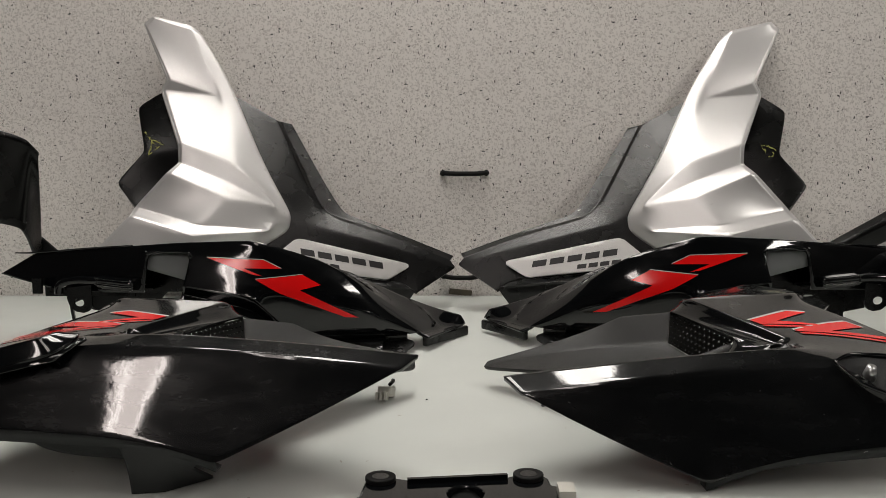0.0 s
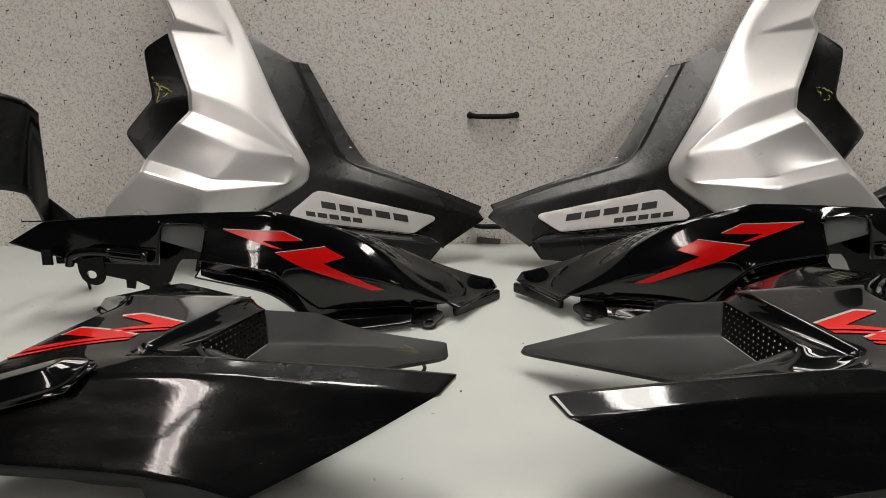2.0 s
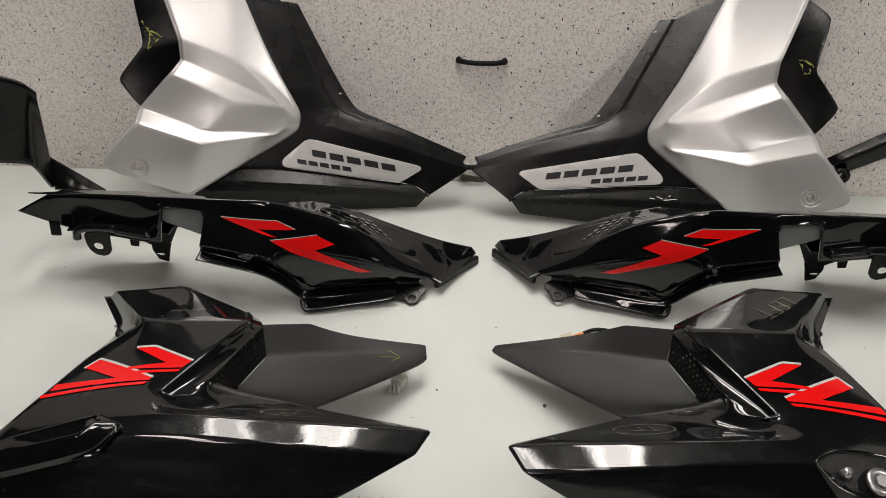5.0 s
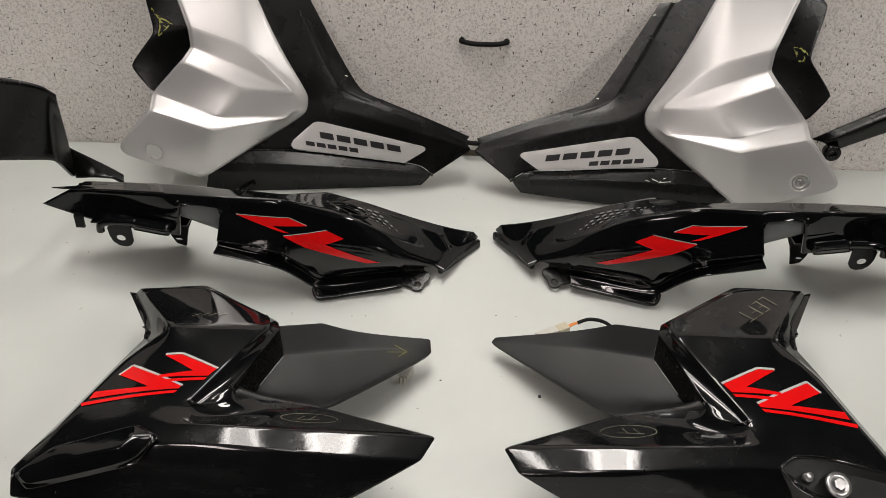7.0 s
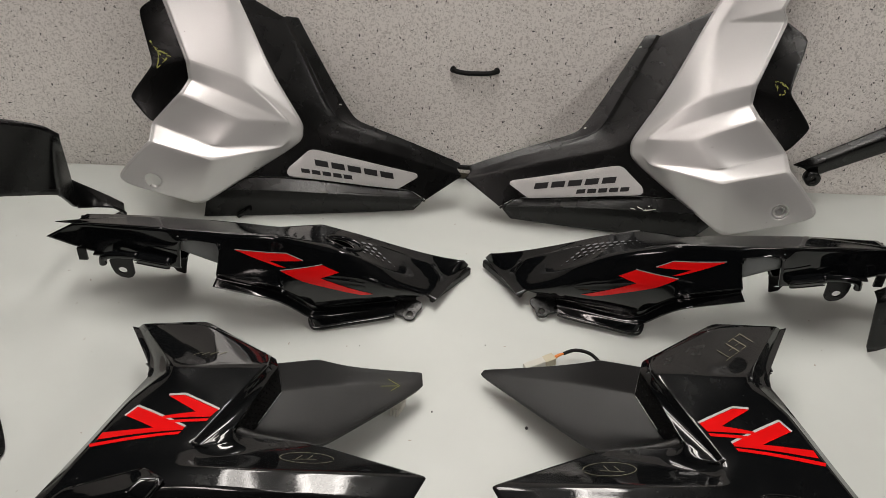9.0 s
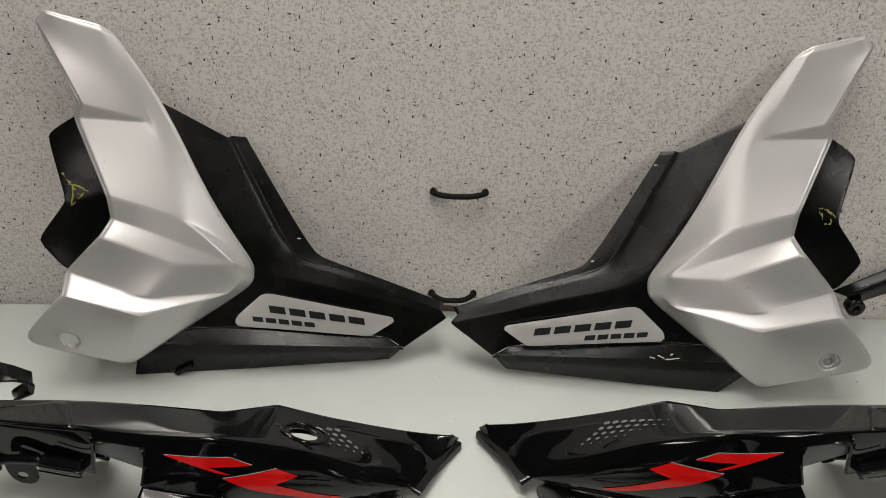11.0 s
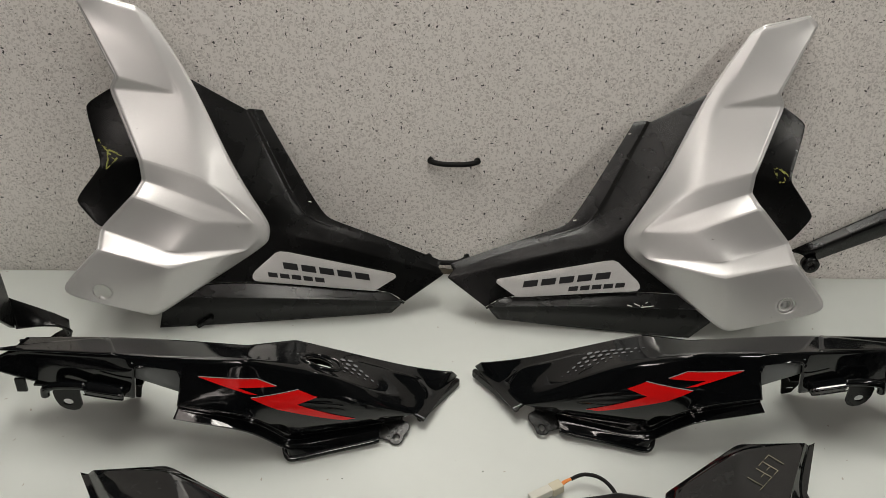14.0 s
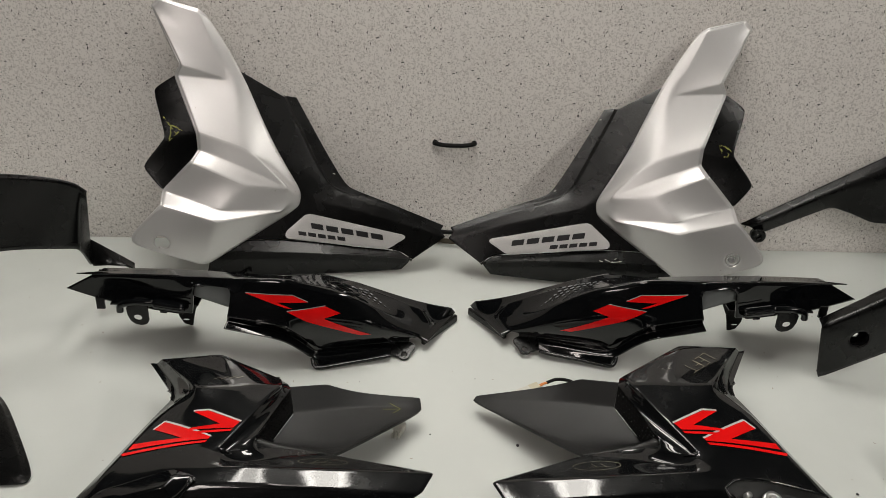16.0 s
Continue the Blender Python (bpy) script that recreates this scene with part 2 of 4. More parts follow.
def shell(name, points, faces, mat, thing, s=1, thick=0.003, sharp=(), rim=0.9, levels=4, soft=0.0, holes=(), label="", inside=-1.0, corner=0.55, turned=0.0):
    """A moulded sheet: a cage of named points in centimetres from the thing's base, faces as names, sharp edge lines (strength, names...).
    holes: (face number, centre, radius) or (..., half length as a vector) with the centre as a point in the cage's space. turned: width in centimetres of a rim that rolls back. s = -1 builds the mirror image."""
    bm = bmesh.new()
    cl = bm.edges.layers.float.new("crease_edge")
    v = {k: bm.verts.new((s * x / 100, y / 100, z / 100)) for k, (x, y, z) in points.items()}
    made = [bm.faces.new([v[k] for k in f.split()]) for f in faces]
    bmesh.ops.recalc_face_normals(bm, faces=bm.faces)
    outer = [e for e in bm.edges if e.is_boundary]
    for e in outer:
        e[cl] = rim
    for strength, *line in sharp:
        for names in line:
            ks = names.split()
            for a, b in zip(ks, ks[1:]):
                e = bm.edges.get((v[a], v[b]))
                if e:
                    e[cl] = strength
                    e.smooth = strength < 0.7
    if turned:
        bm.normal_update()
        front = 1 if sum((f.normal.z * 0.6 - f.normal.y) * f.calc_area() for f in bm.faces) > 0 else -1
        moves = {}
        for q in {q for e in outer for q in e.verts}:
            a, b = [e.other_vert(q).co for e in q.link_edges if e.is_boundary][:2]
            mean = sum((f.calc_center_median() for f in q.link_faces), Vector()) / len(q.link_faces) - q.co
            da, db = (a - q.co).normalized(), (b - q.co).normalized()
            way = q.normal.cross((da - db).normalized())
            if way.dot(mean) < 0:
                way.negate()
            half = max(0.45, da.cross(db).length / max(1e-6, (da - db).length) if da.dot(db) > -0.999 else 1.0)
            moves[q] = (way / max(0.6, min(1.0, half + 0.3)) * turned / 100, q.normal.copy() * front)
        grown = bmesh.ops.extrude_edge_only(bm, edges=outer)["geom"]
        for q in [g for g in grown if isinstance(g, bmesh.types.BMVert)]:
            root = [e.other_vert(q) for e in q.link_edges if e.other_vert(q) in moves][0]
            q.co = root.co - moves[root][1] * 0.8 * turned / 100
        for q, (way, up) in moves.items():
            q.co = q.co + way
        for e in outer:
            e[cl] = 0.55
        for e in bm.edges:
            if e.is_boundary:
                e[cl] = rim
    # corners of the rim and kinks of the sharp lines stay tight
    cv = bm.verts.layers.float.new("crease_vert")
    for q in bm.verts:
        lines = [e for e in q.link_edges if e.is_boundary or e[cl] > 0.25]
        if len(lines) == 2:
            a, b = (e.other_vert(q).co - q.co for e in lines)
            bend = 180 - math.degrees(a.angle(b))
            q[cv] = 0 if bend < 18 else corner
    for number, centre, radius, *long in holes:
        f = made[number]
        c = Vector((s * centre[0] / 100, centre[1] / 100, centre[2] / 100))
        vs = list(f.verts)
        bm.faces.remove(f)
        inner = []
        normal = (vs[1].co - vs[0].co).cross(vs[2].co - vs[1].co).normalized()
        u = (vs[0].co - c) - normal * (vs[0].co - c).dot(normal)
        u.normalize()
        w = normal.cross(u)
        turn = 2 * math.pi / len(vs)
        angles = [math.atan2((q.co - c).dot(w), (q.co - c).dot(u)) % (2 * math.pi) for q in vs]
        start = sum((g - i * turn + math.pi) % (2 * math.pi) - math.pi for i, g in enumerate(angles)) / len(vs)
        for i in range(len(vs)):
            g = start + i * turn
            out = (u * math.cos(g) + w * math.sin(g)) * radius / 100 / 0.68
            if long:
                pull = Vector((s * long[0][0], long[0][1], long[0][2])) / 100
                out += pull * max(-1, min(1, out.dot(pull) / (pull.length * radius / 100 * 0.7)))
            inner.append(bm.verts.new(c + out))
        for i in range(len(vs)):
            j = (i + 1) % len(vs)
            bm.faces.new((vs[i], vs[j], inner[j], inner[i]))
    # faces look up and to the front
    bmesh.ops.recalc_face_normals(bm, faces=bm.faces)
    if sum((f.normal.z * 0.6 - f.normal.y) * f.calc_area() for f in bm.faces) < 0:
        bmesh.ops.reverse_faces(bm, faces=bm.faces)
    me = bpy.data.meshes.new(name)
    bm.to_mesh(me)
    bm.free()
    me.materials.append(mat)
    me.shade_smooth()
    ob = new(name, me)
    ob.parent = thing
    sub = ob.modifiers.new("round", "SUBSURF")
    sub.levels = sub.render_levels = levels
    so = ob.modifiers.new("sheet", "SOLIDIFY")
    so.thickness, so.offset, so.use_even_offset = thick, inside, False
    if soft:
        soften(ob, soft)
    if label:
        tagged(ob, label)
    return ob


def rolled_rim(ob, r, mat, n=10):
    """A rounded bead along the outer rim of a moulded sheet, flush with its face."""
    sheet = ob.modifiers["sheet"]
    sheet.show_viewport = False
    depth = bpy.context.evaluated_depsgraph_get()
    depth.update()
    bm = bmesh.new()
    bm.from_mesh(ob.evaluated_get(depth).to_mesh())
    sheet.show_viewport = True
    bm.normal_update()
    loops, seen = [], set()
    for e in bm.edges:
        if not e.is_boundary or e in seen:
            continue
        loop, at = [e.verts[0]], e.verts[1]
        seen.add(e)
        while at is not loop[0]:
            loop.append(at)
            e = [k for k in at.link_edges if k.is_boundary and k not in seen][0]
            seen.add(e)
            at = e.other_vert(at)
        loops.append(loop)
    loop = max(loops, key=lambda q: sum((a.co - b.co).length for a, b in zip(q, q[1:])))
    pts = [(q.co - q.normal * r, q.normal.copy()) for q in loop]
    kept = [pts[0]]
    for p in pts[1:]:
        if (p[0] - kept[-1][0]).length > r * 0.8:
            kept.append(p)
    bm.free()
    out, rows, m = bmesh.new(), [], len(kept)
    for i, (p, up) in enumerate(kept):
        way = (kept[(i + 1) % m][0] - kept[i - 1][0]).normalized()
        side = way.cross(up).normalized()
        up = side.cross(way)
        rows.append([out.verts.new(p + r * (math.cos(2 * math.pi * k / n) * side + math.sin(2 * math.pi * k / n) * up)) for k in range(n)])
    for i in range(m):
        a, b = rows[i], rows[(i + 1) % m]
        for k in range(n):
            out.faces.new((a[k], a[(k + 1) % n], b[(k + 1) % n], b[k]))
    return part("rolled_rim", out, mat, ob, "", True)


def surface(ob):
    bpy.context.view_layer.update()
    return BVHTree.FromObject(ob, bpy.context.evaluated_depsgraph_get())


def holed_plate(outline, hole, rx, ry, thick, turn=(0, 0, 0), at=(0, 0, 0), n=40):
    """A flat plate in x-y with an oval hole; the outline is seen whole from the hole's centre. Centimetres; at in metres."""
    bm = bmesh.new()
    hx, hy = hole
    rings = []
    for k in range(n):
        a = 2 * math.pi * k / n
        dx, dy = math.cos(a), math.sin(a)
        far = 100.0
        for (ax, ay), (bx, by) in zip(outline, outline[1:] + outline[:1]):
            ex, ey = bx - ax, by - ay
            det = dx * ey - dy * ex
            if abs(det) > 1e-9:
                t = ((ax - hx) * ey - (ay - hy) * ex) / det
                u = ((ax - hx) * dy - (ay - hy) * dx) / det
                if t > 0 and -0.001 <= u <= 1.001:
                    far = min(far, t)
        rings.append([(hx + dx * far, hy + dy * far), (hx + dx * rx, hy + dy * ry)])
    rows = [[bm.verts.new((rg[i][0] / 100, rg[i][1] / 100, z)) for rg in rings] for i, z in ((0, thick / 2), (1, thick / 2), (1, -thick / 2), (0, -thick / 2))]
    for a in range(4):
        for k in range(n):
            bm.faces.new((rows[a][k], rows[a][(k + 1) % n], rows[(a + 1) % 4][(k + 1) % n], rows[(a + 1) % 4][k]))
    bmesh.ops.rotate(bm, verts=bm.verts, cent=(0, 0, 0), matrix=Euler([radians(q) for q in turn]).to_matrix())
    bmesh.ops.translate(bm, vec=at, verts=bm.verts)
    return bm


def flat_plate(outline, thick, turn=(0, 0, 0), at=(0, 0, 0)):
    """A flat plate in x-y of any outline, in centimetres; at in metres."""
    bm = bmesh.new()
    low, top = ([bm.verts.new((x / 100, y / 100, z)) for x, y in outline] for z in (-thick / 2, thick / 2))
    bm.faces.new(top), bm.faces.new(low[::-1])
    for k in range(len(low)):
        j = (k + 1) % len(low)
        bm.faces.new((low[k], low[j], top[j], top[k]))
    bmesh.ops.rotate(bm, verts=bm.verts, cent=(0, 0, 0), matrix=Euler([radians(q) for q in turn]).to_matrix())
    bmesh.ops.translate(bm, vec=at, verts=bm.verts)
    return bm


def drape(name, tree, outlines, mat, thing, s=1, flat="xz", lift=0.0005, cell=0.006, label=""):
    """Thin vinyl laid on a moulded surface: flat outlines in centimetres, seen from the front (xz) or from above (xy)."""
    bm = bmesh.new()
    for outline in outlines:
        if flat == "xz":
            vs = [bm.verts.new((s * a / 100, 0, b / 100)) for a, b in outline]
        else:
            vs = [bm.verts.new((s * a / 100, b / 100, 0)) for a, b in outline]
        bm.faces.new(vs)
    bm.normal_update()
    bmesh.ops.triangulate(bm, faces=bm.faces)
    axes = (0, 2) if flat == "xz" else (0, 1)
    for axis in axes:
        lo, hi = min(q.co[axis] for q in bm.verts), max(q.co[axis] for q in bm.verts)
        step = max(cell, (hi - lo) / 60)
        at = lo + step
        while at < hi - step * 0.2:
            no, co = [0, 0, 0], [0, 0, 0]
            no[axis], co[axis] = 1, at
            bmesh.ops.bisect_plane(bm, geom=bm.verts[:] + bm.edges[:] + bm.faces[:], plane_co=co, plane_no=no, dist=1e-6)
            at += step
    lost = []
    for q in bm.verts:
        if flat == "xz":
            hit, normal, _, _ = tree.ray_cast(Vector((q.co.x, -1, q.co.z)), Vector((0, 1, 0)))
        else:
            hit, normal, _, _ = tree.ray_cast(Vector((q.co.x, q.co.y, 1)), Vector((0, 0, -1)))
        if hit is None:
            lost.append(q)
        else:
            toward = Vector((0, -1, 0)) if flat == "xz" else Vector((0, 0, 1))
            q.co = hit + (normal if normal.dot(toward) > 0 else -normal) * lift
    bmesh.ops.delete(bm, geom=lost, context="VERTS")
    if not bm.faces:
        bm.free()
        return None
    me = bpy.data.meshes.new(name)
    bm.to_mesh(me)
    bm.free()
    me.materials.append(mat)
    me.shade_smooth()
    ob = new(name, me)
    ob.parent = thing
    if label:
        tagged(ob, label)
    return ob


def stroke(points, width):
    """The outline quads of a drawn line, in flat centimetres."""
    out = []
    for (ax, ay), (bx, by) in zip(points, points[1:]):
        d = math.hypot(bx - ax, by - ay) or 1
        nx, ny = -(by - ay) / d * width / 2, (bx - ax) / d * width / 2
        out.append([(ax + nx, ay + ny), (bx + nx, by + ny), (bx - nx, by - ny), (ax - nx, ay - ny)])
    return out


def thing(name, at, label, category, group=""):
    return tagged(new(name), label, category, group)

# ---- the setting ----
def slab(name, size, at, mat, label, category=""):
    return tagged(part(name, box(size, at), mat), label, category, kind="structure")


WALL_Y = 1.179
slab("wall_north", (5.2, 0.03, 1.35), (0, WALL_Y + 0.015, -0.075), WALL, "grey speckled laminate board wall behind the table", "wall")
# added walls, out of view, that close the room and keep reflections dark
slab("wall_far", (5.2, 0.1, 2.47), (0, 2.65, 0.485), SHADE, "plain unseen room wall, coloured dark to dim the reflections", "wall")
slab("wall_south", (5.2, 0.1, 2.47), (0, -4.25, 0.485), SHADE, "plain unseen room wall, coloured dark to dim the reflections", "wall")
slab("wall_west", (0.1, 6.8, 2.47), (-2.55, -0.8, 0.485), SHADE, "plain unseen room wall, coloured dark to dim the reflections", "wall")
slab("wall_east", (0.1, 6.8, 2.47), (2.55, -0.8, 0.485), SHADE, "plain unseen room wall, coloured dark to dim the reflections", "wall")
slab("ceiling", (5.2, 7.0, 0.1), (0, -0.8, CEILING + 0.05), PAINT, "plain ceiling, coloured dark to dim the room", "ceiling")
slab("floor", (5.2, 7.0, 0.06), (0, -0.8, -0.78), FLOOR, "plain grey floor", "floor")

table = thing("table", (0, 0, 0), "white laminate work table against the wall", "table")
table.location = (0, 0.62, -0.75)
SLOPE = 0.0379  # the table falls a little towards the front


def table_z(y):
    return SLOPE * (y - 1.177)


soften(part("tabletop", box((3.2, 1.11, 0.03), (0, 0.0028, 0.735 + table_z(0.6228)), (2.17, 0, 0)), TABLE, table), 0.001)
for x in (-1.5, 1.5):
    for y in (-0.48, 0.48):
        tall = 0.715 + table_z(0.62 + y)
        part("leg", box((0.05, 0.05, tall), (x, y, tall / 2)), STEEL, table)


def ceiling_light(x, y, watts, colour):
    lamp = tagged(new("ceiling_light"), "white twin-tube fluorescent ceiling light, switched on", "ceiling light", "ceiling lights")
    soften(part("housing", box((0.26, 1.26, 0.05), (0, 0, -0.025)), PAINT, lamp), 0.004)
    for dx in (-0.075, 0.075):
        part("tube", rod(0.014, 1.18, (dx, 0, -0.075), (90, 0, 0)), GLOW, lamp, "glowing fluorescent tube", True)
        for dy in (-0.6, 0.6):
            part("socket", box((0.03, 0.02, 0.05), (dx, dy, -0.07)), PAINT, lamp)
    data = bpy.data.lights.new("tube_light", "AREA")
    data.shape, data.size, data.size_y, data.energy, data.color = "RECTANGLE", 0.22, 1.18, watts, colour
    light = new("tube_light", data)
    lamp.matrix_basis = pose(x, y, CEILING)
    light.matrix_basis = pose(x, y, CEILING - 0.1)


for spot in LAMPS:
    ceiling_light(*spot)


def wall_pull(x, z, half, out):
    """A bent black cord pull between two sockets in the board."""
    pull = tagged(new("wall_pull"), "black bent cord pull fixed in the speckled board", "handle", "wall pulls")
    pull.location = (x, WALL_Y, z)
    part("cord", tube([(-half, 0.002, 0), (-half * 0.93, -0.006, 0), (-half * 0.5, -out * 0.9, -0.001), (0, -out, -0.001), (half * 0.5, -out * 0.9, -0.001), (half * 0.93, -0.006, 0), (half, 0.002, 0)], 0.0034), RUBBER, pull, "", True)
    for dx in (-half, half):
        part("socket", rod(0.0042, 0.004, (dx, -0.0015, 0), (90, 0, 0)), RUBBER, pull)


wall_pull(-0.003, 0.172, 0.030, 0.011)
wall_pull(-0.007, 0.028, 0.026, 0.016)
tagged(part("card_scrap", box((0.032, 0.002, 0.008), (-0.009, WALL_Y - 0.0015, 0.0045), (0, 6, 0)), CARD), "small torn brown card scrap at the wall's foot", "scrap")


# ---- upright side covers: silver wing on a black body ----
def side_cover(s):
    side = "propped against the speckled wall"
    cover = tagged(new("side_cover"), "silver and matte black motorcycle side cover " + side, "motorcycle side cover", "side covers")
    cage = {"S1": (-20.1, 6.6, 37.4), "S1t": (-19.0, 6.6, 38.2), "T": (-13.9, 6.5, 36.9), "S2": (-12.8, 6.8, 36.1), "S12": (-16.2, 3.8, 29.8), "C1": (-9.9, 4.6, 27.6), 
        "E1": (-8.3, 5.6, 28.9), "S11": (-17.1, 3.9, 28.3), "S10": (-13.8, -0.1, 21.4), "U": (-6.7, 0.35, 18.7), 
        "E2": (-4.3, 2.4, 19.5), "S9": (-13.7, -0.45, 18.8), "L": (-8.1, -0.85, 16.8), "C3": (-1.3, -0.2, 13.1), "S4": (0, 1.5, 12), "S4b": (-0.2, 0.9, 9.8), 
        "C5": (-14.5, -2.3, 17.6), "C4": (-7.3, -1.95, 14.2), "S8": (-18.9, -2.2, 13.2), "C6": (-10.6, -3.9, 11.2), "C8": (-1.3, -0.8, 10), 
        "S7": (-18.4, -5.2, 12.3), "C7": (-10.7, -5.4, 9.9), "S5": (-13.3, -4.8, 2.75), "S6": (-23.6, -6.15, 6.9)}
    hole = (-18.9, -5.65, 6.68)
    if s < 0:
        cage.update(S5=(-12.7, -4.3, 1.9), S6=(-24.2, -5.6, 6.1), S7=(-18.7, -5.2, 12.1))
        hole = (-19.15, -5.17, 6.3)
    wing = shell("silver_wing", cage,
        ["S1 S1t T C1 S12", "T S2 E1 C1", "S12 C1 S11", "S11 C1 U S10", "C1 E1 E2 U", "U E2 S4", "U S4 C3", "S10 U L S9", "U C3 L", "S9 L C4 C5", "L C3 C4",
         "C5 C4 C6 S8", "C4 C3 C8 C6", "C3 S4 S4b C8", "S8 C6 C7 S7", "C6 C8 C7", "S7 C7 S5 S6", "C7 C8 S4b S5"],
        SILVER, cover, s, 0.0042,
        [(0.84, "S12 C1", "S11 C1"), (0.6, "T C1"), (0.35, "C1 U"), (0.8, "S10 U", "S9 L", "C5 C4", "S8 C6 C8", "S7 C7 C8"), (0.68, "U C3", "L C3", "C4 C3"), (0.6, "C4 C6", "C7 S5")], 0.78, 4, 0.0,
        [(16, hole, 1.15)], "silver painted faceted wing", corner=0.4)
    rolled_rim(wing, 0.0024, SILVER)
    body = shell("black_body", {"K1": (-13.6, 8.1, 30.8), "K2": (-2.8, 7.9, 24.4), "K3": (-1.1, 9, 24), "f2": (0.8, 5.2, 17.5), "K4a": (4.7, 5, 14.5), "f3": (3.7, 2.8, 11.9), 
        "K4b": (6.8, 3.8, 11.9), "f4": (8.5, 2.6, 10.4), "o4": (10.5, 3.4, 10.6), "f5": (14, 2.4, 8.7), "o5": (15.5, 3.2, 8.7), "f6": (20.8, 2, 5.9), 
        "K5": (21.2, 2.8, 6.4), "m2": (-4, 4, 19.5), "r2": (0.3, 1.5, 11.2), "r1": (-7, 1, 12.5), "r3": (7.5, 1.5, 9.3), "r4": (14.9, 1.5, 7.2), 
        "r5": (21.5, 1.7, 5), "l1": (-10, -2, 5.5), "l2": (-1.3, -0.8, 5.5), "l3": (7.6, -0.2, 4.1), "l4": (14.5, 0.3, 3.3), "K7": (16.6, -0.1, 2), 
        "Kb": (-2.55, 8.5, 24.35), "fb": (1.1, 5.85, 17.6), "fc": (4, 3.5, 12.15), "fd": (8.6, 3.15, 10.7), "fe": (14.1, 2.85, 9), "ff": (20.95, 2.35, 6.1)},
        ["K1 K2 f2 m2", "m2 f2 f3 r2", "K2 Kb fb f2", "f2 fb fc f3", "f3 fc fd f4", "f4 fd fe f5", "f5 fe ff f6", "Kb K3 K4a fb", "fb K4a K4b fc", "fc K4b o4 fd", "fd o4 o5 fe", "fe o5 K5 ff", "r2 f3 f4 r3", "r3 f4 f5 r4", "r4 f5 f6 r5", "K1 m2 r2 r1",
         "r1 r2 l2 l1", "r2 r3 l3 l2", "r3 r4 l4 l3", "r4 r5 K7 l4"],
        MATTE, cover, s, 0.004, [(0.62, "K2 f2 f3 f4 f5 f6", "Kb fb fc fd fe ff"), (0.6, "r2 r3 r4 r5", "m2 r2")], 0.88, 4, 0.001, (), "matte black grained body", corner=0.35)
    sill = {"l1": (-10, -2, 5.45), "l2": (-1.3, -0.9, 5.45), "l3": (7.6, -0.3, 4.05), "l4": (14.5, 0.2, 3.25), "K7": (16.6, -0.2, 1.95), "n1": (-13, -3, 4.3), 
        "n2": (-1.1, -2.6, 4), "n3": (7.7, -2.2, 3.65), "n4": (16.3, -0.5, 2.4), "g1": (-13.2, -2.7, 4.05), "g2": (-1.1, -2.3, 3.75), "g3": (7.7, -1.9, 3.4), 
        "g4": (16.3, -0.4, 2.15), "b1": (-13.9, -2.8, -0.45), "b2": (-1.6, -1.6, -0.3), "b3": (7.4, -0.7, -0.1), "b4": (14.9, -0.1, 0.25), "h1": (-13.1, -3, 2.6), 
        "h2": (-1.3, -2.4, 2.6), "h3": (7.6, -1.8, 2.5), "h4": (15.9, -0.4, 1.5)}
    if s < 0:
        sill.update(b1=(-9.2, -2.4, -0.3), h1=(-11.5, -2.9, 2.6))
    shell("lower_sill", sill,
        ["l1 l2 n2 n1", "l2 l3 n3 n2", "l3 l4 n4 n3", "l4 K7 n4", "n1 n2 g2 g1", "n2 n3 g3 g2", "n3 n4 g4 g3", "g1 g2 h2 h1", "g2 g3 h3 h2", "g3 g4 h4 h3", "h1 h2 b2 b1", "h2 h3 b3 b2", "h3 h4 b4 b3"],
        MATTE, cover, s, 0.003, [(0.7, "n1 n2 n3 n4", "g1 g2 g3 g4"), (0.6, "h1 h2 h3 h4")], 0.9, 3, 0.0, (), "matte black stepped sill")
    if s > 0:
        soften(part("foot_tab", box((0.024, 0.007, 0.006), (-0.083, -0.0255, 0.0035), (0, -34, 0)), MATTE, cover), 0.0015)
    bracket = shell("rear_bracket", {"R1": (-17.2, 4.6, 28.3), "R2": (-20.7, 4.2, 26.2), "R3": (-18.5, 0.4, 20.3), "R4": (-21.9, -0.9, 16.3), "R5": (-19, -2, 13.1), "R6": (-13, 1, 15), 
        "R7": (-11.5, 2.4, 21), "R8": (-13.5, 4.8, 28)},
        ["R8 R1 R2 R3 R7", "R3 R4 R5 R6", "R3 R6 R7"], MATTE, cover, s, 0.014, [(0.5, "R3 R7")], 0.4, 4, 0.004, (), "thick matte black rear bracket", corner=0.1)
    # name plate with plain blocks for its print
    front = surface(body)
    plate = [(-25.15, 5.95), (-25.2, 5.6), (-24.9, 5.25), (-24.5, 5.15), (-10.7, 3.3), (-10.2, 3.32), (-9.8, 3.5), (-7.8, 4.65), (-7.6, 4.85), (-7.65, 5.1), (-8.0, 5.3), (-21.0, 8.4), (-21.8, 8.5), (-22.4, 8.35), (-24.9, 6.35)]
    badge = drape("badge", front, [[(x + 23, z + 0.28) for x, z in plate]], BADGE, cover, s, "xz", 0.0042, 0.01, "pale silver name plate")
    thick = badge.modifiers.new("plate", "SOLIDIFY")
    thick.thickness, thick.offset = 0.0035, -1
    soften(badge, 0.0008)
    tree = surface(badge)
    for x0, z0, dx, dz, tall, lean in ((1.5, 7.73, 2.2, -0.405, 0.80, 0.16), (-0.3, 6.63, 1.42, -0.225, 0.55, 0.10)):
        for i in range(5):
            x, z = x0 + i * dx, z0 + i * dz
            w = dx * 0.8
            slope = dz / dx * w
            drape("print_block", tree, [[(x, z), (x + w, z + slope), (x + w + lean, z + slope - tall), (x + lean, z - tall)]], DARK, badge, s, "xz", 0.0004, 0.01)
